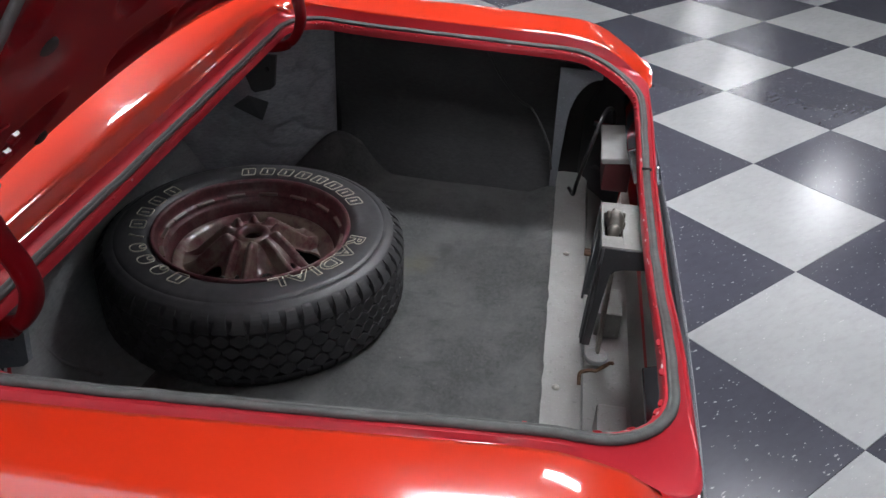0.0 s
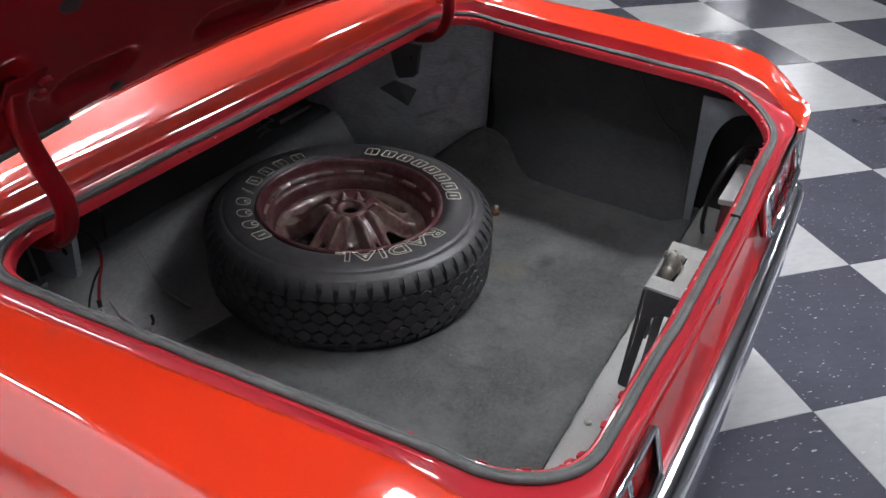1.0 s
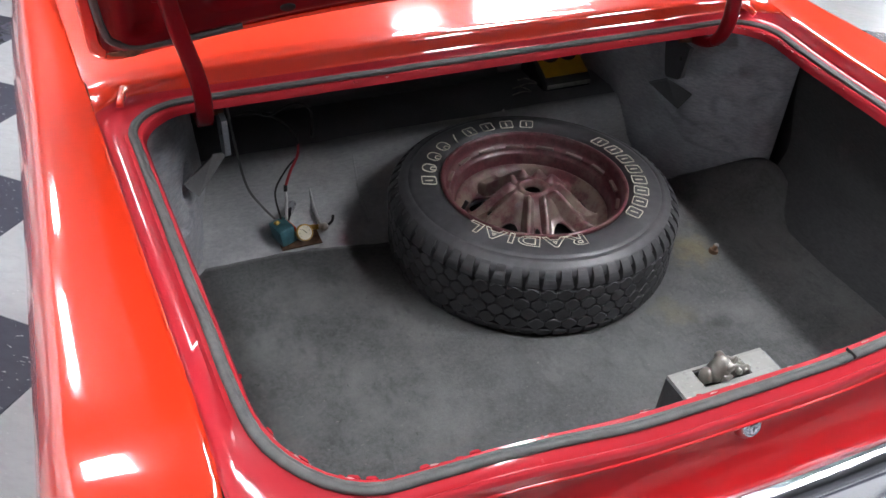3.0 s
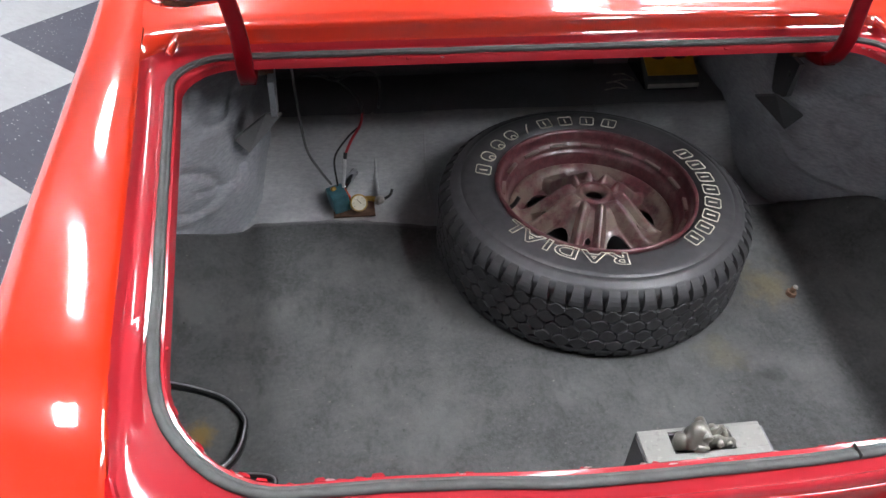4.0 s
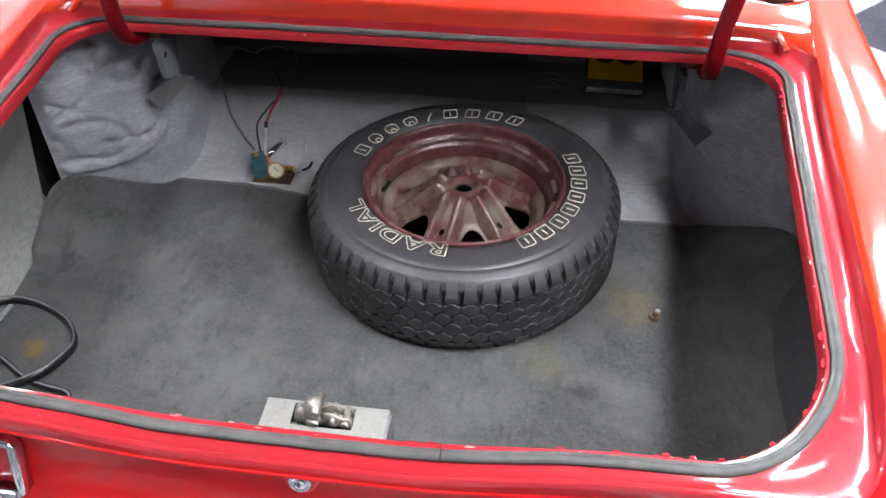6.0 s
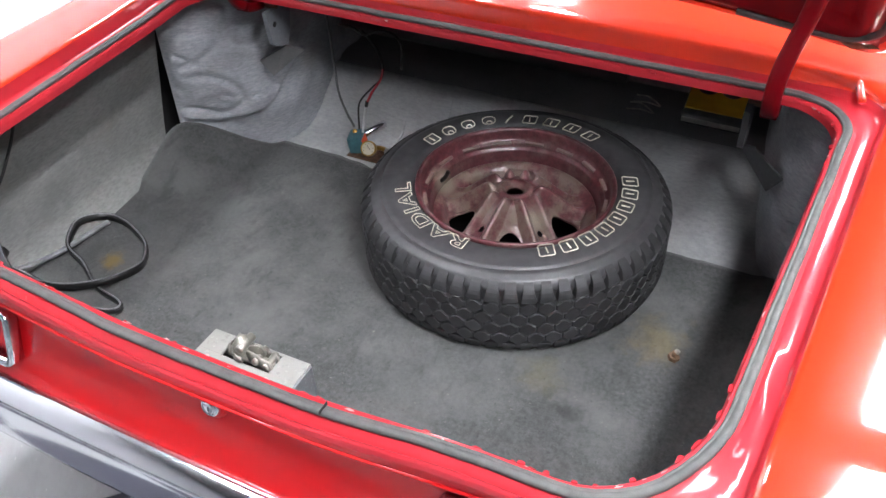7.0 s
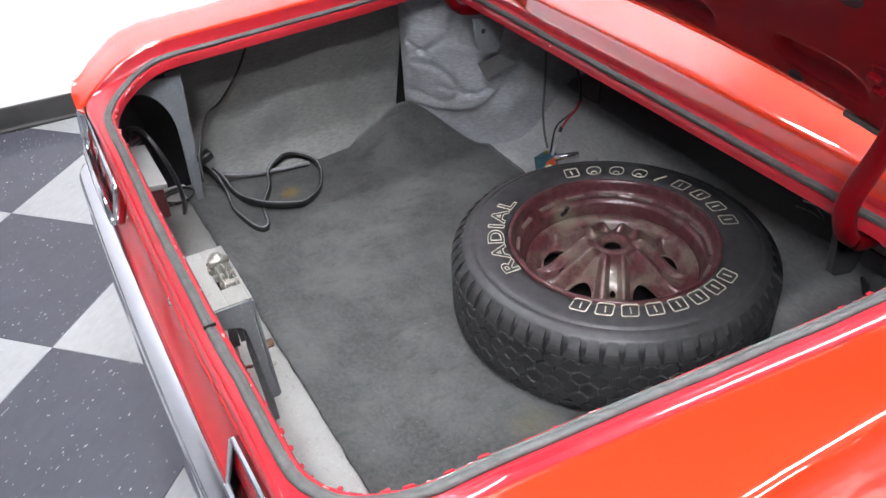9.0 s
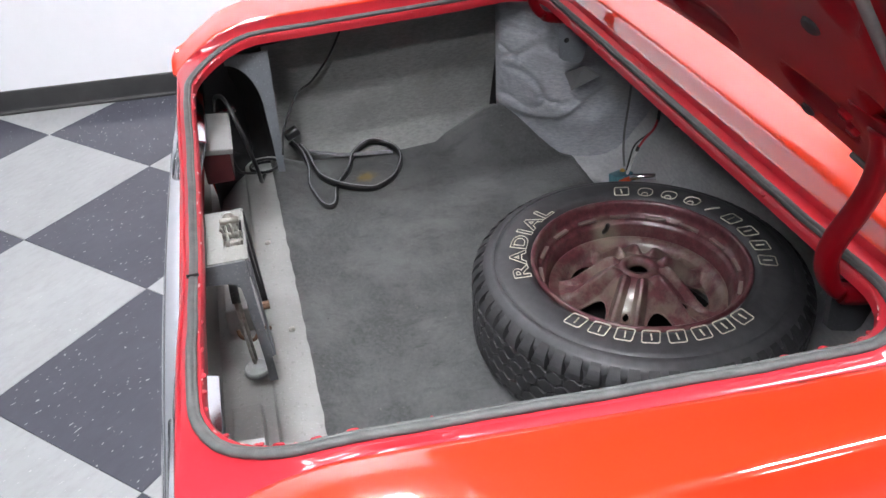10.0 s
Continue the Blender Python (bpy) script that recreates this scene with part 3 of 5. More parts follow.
for y, z in ((0.877, -0.006), (0.881, -0.0025), (0.887, -0.0008), (0.898, 0.0004), (0.912, 0.0012), (0.935, 0.0028), (0.97, 0.0058), (1.1, 0.016), (1.25, 0.03), (1.4, 0.05), (1.55, 0.075)):
    row = []
    for i, p in enumerate(front):
        t = i / (n - 1)
        yy = max(y, p.y + (y - 0.872) * 0.9 + 0.004)
        x0 = edge_x(yy) + 0.001
        x = CX + x0 * (1 - 2 * t)
        if y < 0.91:
            x = p.x + (x - p.x) * 0.5
        crown = 0.012 * (1 - (2 * t - 1) ** 2)
        zz = z if z > 0 else z * (1 - abs(2 * t - 1) ** 10)
        row.append(Vector((x, yy, 0.828 + zz + crown * sstep(0.866, 0.884, y) + 0.003)))
    rows.append(row)
rows.insert(1, [Vector((p.x, p.y + 0.005 * sstep(0.79, 0.87, p.y), p.z + 0.0045)) for p in front])
deck = part("deck_panel", loft(rows), PAINT, car, "glossy red deck panel between trunk and rear window")
for side in (-1, 1):
    x = CX + side * 0.628
    seam = [(x + side * 0.018, 0.835, 0.828), (x + side * 0.010, 0.86, 0.836), (x, 0.91, 0.842), (x - side * 0.012, 1.0, 0.850), (x - side * 0.02, 1.12, 0.862)]
    part("pillar_fold", sweep(smooth_path(seam, 5), [(-0.006, -0.018), (-0.004, -0.0098), (0, -0.0085), (0.004, -0.0098), (0.006, -0.018)]), PAINT, car)

# rear panel under the opening
rear = EDGE[I_RL:] + EDGE[0:I_R + 1]
rows = [rear]
n = len(rear)
for y, z, k in ((-0.0010, 0.7010, 0.5), (-0.0030, 0.7005, 0.8), (-0.0040, 0.6985, 1), (-0.0030, 0.6965, 1), (0.003, 0.6950, 1), (0.0075, 0.692, 1), (0.0090, 0.686, 1), (0.0080, 0.675, 1), (0.003, 0.655, 1), (-0.007, 0.625, 1), (-0.020, 0.598, 1), (-0.030, 0.580, 1), (-0.028, 0.53, 1), (-0.01, 0.46, 1)):
    row = []
    for i, p in enumerate(rear):
        t = i / (n - 1)
        x = CX + 0.712 * (2 * t - 1)
        x = p.x + (x - p.x) * min(1, k * 0.8 + 0.2)
        lift = 0.028 * sstep(0.10, 0.46, abs(x - CX)) * sstep(0.62, 0.70, z)
        row.append(Vector((x, y + 0.012 * (abs(x - CX) / 0.7) ** 2, z + lift)))
    rows.append(row)
rear_panel = part("rear_panel", loft(rows), REAR, car, "glossy red rear panel with a rolled top lip")
sharp(rear_panel, 60)
body_end = part("body_closing_panel", box(CX, 1.53, 0.55, 1.42, 0.02, 0.56, 0.004), METAL_DARK, car)
under = part("underbody", box(CX, 0.80, 0.315, 1.46, 1.42, 0.05, 0.01), METAL_DARK, car)

# lock
ROT_BACK = pose(0, 0, 0, 78, 0, 0)
lock = part("trunk_lock", revolve([(0.0001, 0.009), (0.006, 0.0092), (0.0085, 0.0085), (0.009, 0.007), (0.0095, 0.007), (0.0115, 0.0085), (0.0135, 0.006), (0.0142, 0.001), (0.0142, -0.006)], 32), CHROME, car, "round chrome trunk lock")
lock.matrix_basis = Matrix.Translation((-0.007, 0.006, 0.6825)) @ ROT_BACK
part("keyhole", box(0, 0, 0.0092, 0.0016, 0.008, 0.001, 0.0003), BLACK_VOID, lock)
base_ring = part("lock_base", revolve([(0.013, 0.003), (0.019, 0.0015), (0.0205, -0.004)], 32), REAR, lock)

# bumper
BUMP = [(-0.040, 0.572), (-0.043, 0.586), (-0.047, 0.589), (-0.054, 0.5885), (-0.062, 0.586), (-0.069, 0.582), (-0.0755, 0.576), (-0.0800, 0.568), (-0.0825, 0.557), (-0.0838, 0.545), (-0.0846, 0.530), (-0.0850, 0.512), (-0.0845, 0.496), (-0.082, 0.480), (-0.076, 0.468), (-0.062, 0.459), (-0.046, 0.455)]
rows = []
for i in range(81):
    u = -1 + 2 * i / 80
    a = abs(u)
    x = u * 0.735
    wrap = 0.10 * sstep(0.90, 1.0, a) ** 1.6
    bow = 0.016 * a * a
    tw = 1 - 0.12 * sstep(0.9, 1, a)
    rows.append([Vector((CX + x + math.copysign(sstep(0.85, 1.0, a), u) * (-0.055 - y) * 0.5, y * tw + bow + wrap + 0.019, z + 0.003 - 0.004 * a)) for y, z in BUMP])
bumper = part("rear_bumper", loft(rows), CHROME, car, "slim polished chrome rear bumper")

# tail lights
def tail_light(side):
    e = empty("tail_light")
    e.parent = car
    e["label"] = "red segmented tail light in a chrome bezel"
    xi, xo = CX + side * 0.331, CX + side * 0.640
    zt, zb = 0.702, 0.628
    yt, yb = 0.010, -0.010

    def P(x, z, d):
        t = (zt - z) / (zt - zb)
        return Vector((x, yt + (yb - yt) * t - d + 0.010 * (abs(x) / 0.66) ** 2, z))

    loop = [P(xi, zt - 0.004, 0.016), P(xi, zb + 0.004, 0.016), P(xi + side * 0.004, zb, 0.016), P(xo, zb - 0.004, 0.016), P(xo, zt, 0.016), P(xi + side * 0.005, zt, 0.016)]
    sec = [(-0.0045, -0.014), (-0.0055, 0.003), (-0.0035, 0.006), (0.0035, 0.006), (0.0055, 0.003), (0.0045, -0.014)]
    part("bezel", sweep(loop, sec, closed=True, up=Vector((0, -1, 0.3))), CHROME, e, "chrome bezel")
    part("lower_bar", sweep([P(xi + side * 0.006, zb + 0.003, 0.020), P((xi + xo) / 2, zb + 0.001, 0.022), P(xo, zb, 0.020)], circle(0.0075, 12), up=Vector((0, -1, 0.3))), CHROME, e, "rounded chrome lower bar")
    rows = []
    for z, d in ((zt - 0.003, 0.002), (zt - 0.007, 0.006), (zt - 0.03, 0.009), ((zt + zb) / 2, 0.010), (zb + 0.02, 0.010), (zb + 0.006, 0.006)):
        rows.append([P(xi + (xo - xi) * (0.015 + 0.97 * k / 24), z, d + 0.0012 * math.sin(math.pi * ((k / 6) % 1.0))) for k in range(25)])
    part("lens", loft(rows), LENS, e, "red ribbed lens")
    for k in range(1, 4):
        for dx in (-0.0032, 0.0032):
            x = xi + (xo - xi) * k / 4 + dx
            part("divider", sweep([P(x, zt - 0.003, 0.0085), P(x, (zt + zb) / 2, 0.0115), P(x, zb + 0.005, 0.0105)], [(-0.001, -0.004), (-0.001, 0.0015), (0.001, 0.0015), (0.001, -0.004)], up=Vector((0, -1, 0))), CHROME, e, "thin chrome divider strip")
    part("housing", box((xi + xo) / 2, 0.020, 0.662, abs(xo - xi) - 0.01, 0.03, 0.08, 0.004, pose(0, 0, 0, -20, 0, 0)), CHROME, e)
    # fender end trim
    xt = CX + side * 0.728
    trim = [(xt - side * 0.030, 0.010, 0.725), (xt - side * 0.008, 0.006, 0.722), (xt + side * 0.012, 0.001, 0.70), (xt + side * 0.020, -0.006, 0.65), (xt + side * 0.018, -0.012, 0.60), (xt, -0.014, 0.585), (xt - side * 0.03, -0.016, 0.59)]
    part("end_trim", sweep(smooth_path(trim, 6), circle(0.007, 8), up=Vector((0, -1, 0.1))), CHROME, e, "chrome fender end trim")
    part("end_plate", box(xt - side * 0.006, 0.004, 0.655, 0.035, 0.02, 0.13, 0.008, pose(0, 0, 0, -8, 0, 0)), CHROME, e)
    return e


tail_light(-1)
tail_light(1)

# rear wheels that the car stands on
for side in (-1, 1):
    w = part("road_wheel", revolve([(0.12, -0.09), (0.19, -0.095), (0.27, -0.09), (0.305, -0.06), (0.308, 0), (0.305, 0.06), (0.27, 0.09), (0.19, 0.095), (0.12, 0.09), (0.0001, 0.06)], 48), TYRE, car)
    w.matrix_basis = Matrix.Translation((CX + side * 0.655, 1.22, 0.293)) @ pose(0, 0, 0, 0, 90 * side, 0)

# ---- trunk interior ----
# pan under the carpet, open sill strip and lower channel behind it
prof = [(0.90, 0.374), (0.30, 0.374), (0.182, 0.378), (0.172, 0.401), (0.155, 0.4045), (0.098, 0.4045), (0.093, 0.401), (0.091, 0.386), (0.088, 0.382), (0.04, 0.376), (0.0, 0.374), (-0.012, 0.40), (-0.014, 0.60)]
rows = [[Vector((CX - 0.80 + 1.6 * i / 24, y, z + 0.0015 * noise.noise(Vector((i * 0.7, y * 9, 0))))) for i in range(25)] for y, z in prof]
sharp(part("trunk_floor_pan", loft(rows), METAL_LIGHT, car, "bare grey splatter-painted metal sill"), 40)

# metal pan ahead of the carpet, rising to the seat shelf
prof = [(0.84, 0.376), (0.93, 0.378), (0.985, 0.384), (1.02, 0.400), (1.045, 0.43), (1.068, 0.475), (1.088, 0.508), (1.098, 0.517), (1.106, 0.519), (1.112, 0.515), (1.114, 0.505)]
rows = []
for y, z in prof:
    rows.append([Vector((CX - 0.62 + 1.24 * i / 60, y + 0.004 * noise.noise(Vector((i * 0.13, z * 5, 2))), z + 0.003 * noise.noise(Vector((i * 0.21, y * 8, 7))))) for i in range(61)])
part("seat_bulkhead", loft(rows), BULKHEAD, car, "grey splatter-painted metal step up to the seat shelf")
# Shelf, its back and the deck underside are coloured dark for shade.
part("seat_shelf", loft([[Vector((CX - 0.72 + 1.44 * i / 24, y, z + 0.002 * noise.noise(Vector((i * 0.6, y * 9, 4))))) for i in range(25)] for y, z in ((1.104, 0.512), (1.13, 0.528), (1.2, 0.5285), (1.28, 0.530))]), SHELF_GREY, car, "shelf behind the seat, coloured dark for the deck's shade")
part("shelf_back", loft([[Vector((CX - 0.75, 1.27, z)), Vector((CX + 0.75, 1.27, z))] for z in (0.5, 0.65, 0.85)]), SHELF_GREY, car)
part("deck_underside", loft([[Vector((CX + x, y, z)) for x in (-0.70, -0.3, 0.0, 0.3, 0.70)] for y, z in ((0.862, 0.778), (0.90, 0.765), (1.0, 0.75), (1.1, 0.765), (1.28, 0.80))]), SHELF_GREY, car)
part("shelf_rib", sweep([Vector((CX - 0.55, 1.165, 0.60)), Vector((CX + 0.2, 1.165, 0.60))], circle(0.02, 16)), METAL_DARK, car)
for x in (-0.20, -0.31, 0.19):
    part("bulkhead_rib", sweep([Vector((x, 0.95, 0.391)), Vector((x, 1.024, 0.4085)), Vector((x, 1.049, 0.435)), Vector((x, 1.072, 0.48)), Vector((x, 1.094, 0.514)), Vector((x, 1.108, 0.5195))], [(-0.004, -0.004), (-0.002, 0.0015), (0.002, 0.0015), (0.004, -0.004)]), BULKHEAD, car)


HOUSE = smooth_path([(-0.750, 0.760, 0), (-0.733, 0.772, 0), (-0.710, 0.793, 0), (-0.678, 0.818, 0), (-0.635, 0.848, 0), (-0.595, 0.895, 0), (-0.567, 0.950, 0), (-0.545, 1.03, 0), (-0.535, 1.10, 0), (-0.53, 1.26, 0)], 12)


def near_line(p, a, b):
    ab = b - a
    t = max(0.0, min(1.0, (p - a).dot(ab) / ab.length_squared))
    return (p - a - ab * t).length


FOLDS = [(Vector((-0.662, 0.829, 0.545)), Vector((-0.610, 0.875, 0.532)), 0.010), (Vector((-0.610, 0.875, 0.532)), Vector((-0.565, 0.945, 0.545)), 0.008), (Vector((-0.73, 0.778, 0.652)), Vector((-0.690, 0.815, 0.622)), 0.011), (Vector((-0.72, 0.785, 0.70)), Vector((-0.66, 0.83, 0.69)), 0.007)]


def wheelhouse(side):
    """A felted wall standing across the corner, bulging above a low ridge."""
    rows = []
    n = len(HOUSE)
    for j in range(81):
        z = 0.375 + 0.395 * j / 80
        row = []
        for i, q in enumerate(HOUSE):
            u = i / (n - 1)
            a, b = HOUSE[max(0, i - 1)], HOUSE[min(n - 1, i + 1)]
            t = (b - a).normalized()
            nrm = Vector((t.y, -t.x, 0))
            p = Vector((q.x, q.y, z))
            ridge = 0.50 - 0.022 * math.sin(math.pi * min(1, u / 0.6)) + 0.10 * sstep(0.52, 0.78, u)
            out = 0.016 * sstep(ridge - 0.012, ridge + 0.006, z) * (1 - sstep(0.62, 0.8, u)) - 0.012 * sstep(0.66, 0.76, z)
            out += 0.016 * noise.noise(Vector((q.x * 7, q.y * 7, z * 9 + side))) + 0.006 * noise.noise(Vector((q.x * 25, q.y * 25, z * 22 + side)))
            out -= 0.010 * max(0.0, 0.22 - abs(noise.noise(Vector((q.x * 9 + 4, q.y * 9, z * 15 + side))))) / 0.22 * sstep(ridge, ridge + 0.03, z) * (1 - sstep(0.6, 0.75, u))
            out *= sstep(-0.02, 0.16, u)
            for fa, fb, depth in FOLDS:
                out -= depth * math.exp(-(near_line(p, fa, fb) / 0.0055) ** 2)
            p = p + nrm * out
            row.append(Vector((p.x if side < 0 else 2 * CX - p.x, p.y, p.z)))
        rows.append(row)
    return part("wheelhouse", loft(rows), WHEEL_FELT, car, "crumpled blue-grey sprayed felt over the wheelhouse")


wheelhouse(-1)
wheelhouse(1)


def side_panel(side):
    rows = []
    for j in range(15):
        v = j / 14
        row = []
        for i in range(31):
            y = 0.185 + (0.565 + 0.035 * v) * i / 30
            x = 0.770 - 0.045 * v + 0.006 * noise.noise(Vector((y * 6, v * 3, side * 3.0)))
            x += 0.026 * sstep(0.45, 0.77, y)
            z = 0.385 + 0.375 * v
            foot = 0.05 * (1 - sstep(0.0, 0.16, v)) * sstep(0.1, 0.5, y) if side < 0 else 0.10 * (1 - sstep(0.0, 0.4, v)) ** 2
            row.append(Vector((CX + side * (x - foot), y, z)))
        rows.append(row)
    return part("side_panel", loft(rows), FELT_SIDE if side < 0 else FELT_BLACK, car, "grey felt-covered side panel" if side < 0 else "felt-covered side panel, far darker than the left, with pale dust")


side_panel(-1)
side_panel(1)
# black sheet put behind the felt, filling the gaps at its ends with shade
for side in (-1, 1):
    part("body_side_liner", loft([[Vector((CX + side * ((0.788 if z < 0.6 else 0.764) + 0.012 * sstep(0.5, 0.8, y)), y, z)) for y in (0.05, 0.2, 0.5, 0.8, 0.86)] for z in (0.37, 0.58, 0.65, 0.735)]), BLACK_VOID, car, "black sheet standing in for shade behind the felt")

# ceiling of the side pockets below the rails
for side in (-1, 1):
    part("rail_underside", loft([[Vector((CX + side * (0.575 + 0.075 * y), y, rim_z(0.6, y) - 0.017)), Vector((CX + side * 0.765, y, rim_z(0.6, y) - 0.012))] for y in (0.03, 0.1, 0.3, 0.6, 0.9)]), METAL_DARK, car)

# gussets in the rear corners, with an added dark plate closing the body behind
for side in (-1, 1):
    part("corner_closing_plate", loft([[Vector((CX + side * x, y, z)) for x, y in ((0.60, 0.022), (0.66, 0.030), (0.72, 0.062), (0.788, 0.12))] for z in (0.37, 0.5, 0.62, 0.70)]), METAL_DARK, car, "dark plate added behind the corner brace")
    bm = bmesh.new()
    prof = [(0.197, 0.757), (0.100, 0.757), (0.100, 0.735)] + [(0.100 + 0.068 * math.sin(radians(90 * k / 10)), 0.735 - 0.130 * (1 - math.cos(radians(90 * k / 10)))) for k in range(1, 11)] + [(0.172, 0.52), (0.174, 0.425), (0.190, 0.425), (0.193, 0.55)]
    va = [bm.verts.new((CX + side * (0.602 + (0.757 - z) * 0.17), y, z)) for y, z in prof]
    vb = [bm.verts.new((CX + side * (0.606 + (0.757 - z) * 0.17), y, z)) for y, z in prof]
    bm.faces.new(va)
    bm.faces.new(list(reversed(vb)))
    for i in range(len(prof)):
        j = (i + 1) % len(prof)
        bm.faces.new((va[i], va[j], vb[j], vb[i]))
    part("corner_gusset", bm, METAL_BLUE, car, "grey splattered sheet metal corner brace", smooth=False)

# hinge brackets under the deck
for side in (-1, 1):
    bm = loft([[Vector((CX + side * (0.484 + dx), y, z)) for y, z in ((0.910, 0.765), (0.898, 0.715), (0.886, 0.680), (0.878, 0.675), (0.840, 0.686), (0.831, 0.694), (0.823, 0.765))] for dx in (-0.005, -0.004, 0.004, 0.005)], closed=True, cap=True)
    # Right bracket and tab take the dark grey: shade put into the colour.
    br = part("hinge_bracket", bm, METAL_BLUE if side < 0 else METAL_DARK, car, "grey pressed hinge bracket" if side < 0 else "pressed hinge bracket darkened for shade", smooth=False)
    # black plug imitates the dark inside of the hole
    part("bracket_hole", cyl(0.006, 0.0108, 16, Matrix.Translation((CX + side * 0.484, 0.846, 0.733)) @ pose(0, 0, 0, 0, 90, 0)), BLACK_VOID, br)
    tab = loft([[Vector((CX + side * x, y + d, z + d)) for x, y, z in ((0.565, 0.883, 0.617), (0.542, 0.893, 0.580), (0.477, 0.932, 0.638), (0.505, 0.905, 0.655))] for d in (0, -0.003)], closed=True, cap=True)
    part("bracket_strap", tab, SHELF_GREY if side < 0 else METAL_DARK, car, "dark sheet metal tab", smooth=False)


# ---- trunk lid ----
lid = empty("trunk_lid")
lid.parent = car
lid["label"] = "raised red trunk lid with a pressed inner frame"
LA = radians(54)
LID = Matrix(((-1, 0, 0, CX), (0, -math.cos(LA), math.sin(LA), 0.905), (0, math.sin(LA), math.cos(LA), 0.870), (0, 0, 0, 1)))
LW, LL = 0.672, 0.86


def lid_outline(o, n=8, r=0.06):
    pts = []
    W, H = LW + o, LL + 2 * o
    for cx, cy, a0 in ((W - r, -o + r, -90), (W - r, -o + H - r, 0), (-W + r, -o + H - r, 90), (-W + r, -o + r, 180)):
        for i in range(n + 1):
            a = radians(a0 + 90 * i / n)
            pts.append((cx + r * math.cos(a), cy + r * math.sin(a)))
    full = []
    for k, p in enumerate(pts):
        q = pts[(k + 1) % len(pts)]
        m = 20 if math.hypot(q[0] - p[0], q[1] - p[1]) > 0.1 else 1
        full += [(p[0] + (q[0] - p[0]) * i / m, p[1] + (q[1] - p[1]) * i / m) for i in range(m)]
    return full


def crown(x):
    return 0.055 * (1 - (x / LW) ** 2)


def bowed(x, y, z):
    """A point of the lid, lifted by the lid's crown."""
    return Vector((x, y + crown(x) * math.sin(LA), z + crown(x) * math.cos(LA)))


def lid_rows(spec):
    return [[bowed(x, y, z) for x, y in lid_outline(o)] for o, z in spec]


def inner_h(x, y):
    """Relief of the lid's inner pressing."""
    h = 0.0

    ax = abs(x)
    for (cx, cy, ang, L, w, d) in ((0.413, 0.134, 3, 0.085, 0.050, 0.013), (0.110, 0.118, 3, 0.15, 0.052, 0.013), (0.577, 0.175, 92, 0.13, 0.040, 0.012), (0.30, 0.44, 62, 0.24, 0.22, 0.024), (0.0, 0.50, 90, 0.30, 0.26, 0.024), (0.590, 0.50, 90, 0.20, 0.05, 0.013)):
        c, s = math.cos(radians(ang)), math.sin(radians(ang))
        u, v = (ax - cx) * c + (y - cy) * s, -(ax - cx) * s + (y - cy) * c
        u = max(0.0, abs(u) - L / 2)
        h += d * (1 - sstep(w * 0.42, w * 0.42 + 0.011, math.hypot(u, v)))
    return h


skin = loft(lid_rows([(-0.30, 0.004), (-0.02, 0.002), (-0.006, 0.0), (-0.001, -0.003), (0.0, -0.008), (-0.001, -0.016), (-0.006, -0.018), (-0.018, -0.018)]), closed=True, cap=False)
skin.verts.ensure_lookup_table()
ring0 = [skin.verts[i] for i in range(len(lid_outline(0)))]
top = skin.verts.new(bowed(0, LL / 2, 0.006))
for i in range(len(ring0)):
    skin.faces.new((ring0[i], ring0[(i + 1) % len(ring0)], top))
part("outer_skin", skin, PAINT, lid, "red outer skin").matrix_basis = LID
rows = []
for j in range(111):
    y = 0.022 + (LL - 0.044) * j / 110
    row = []
    for i in range(171):
        x = -LW + 0.022 + 2 * (LW - 0.022) * i / 170
        ed = min(LW - 0.022 - abs(x), y - 0.022, LL - 0.022 - y)
        drop = -0.018 - 0.016 * sstep(0.012, 0.035, ed)
        row.append(bowed(x, y, drop + inner_h(x, y)))
    rows.append(row)
inner = part("inner_frame", loft(rows), LID_SHADE_PAINT, lid, "glossy red pressed inner frame darkened for shade")
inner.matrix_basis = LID
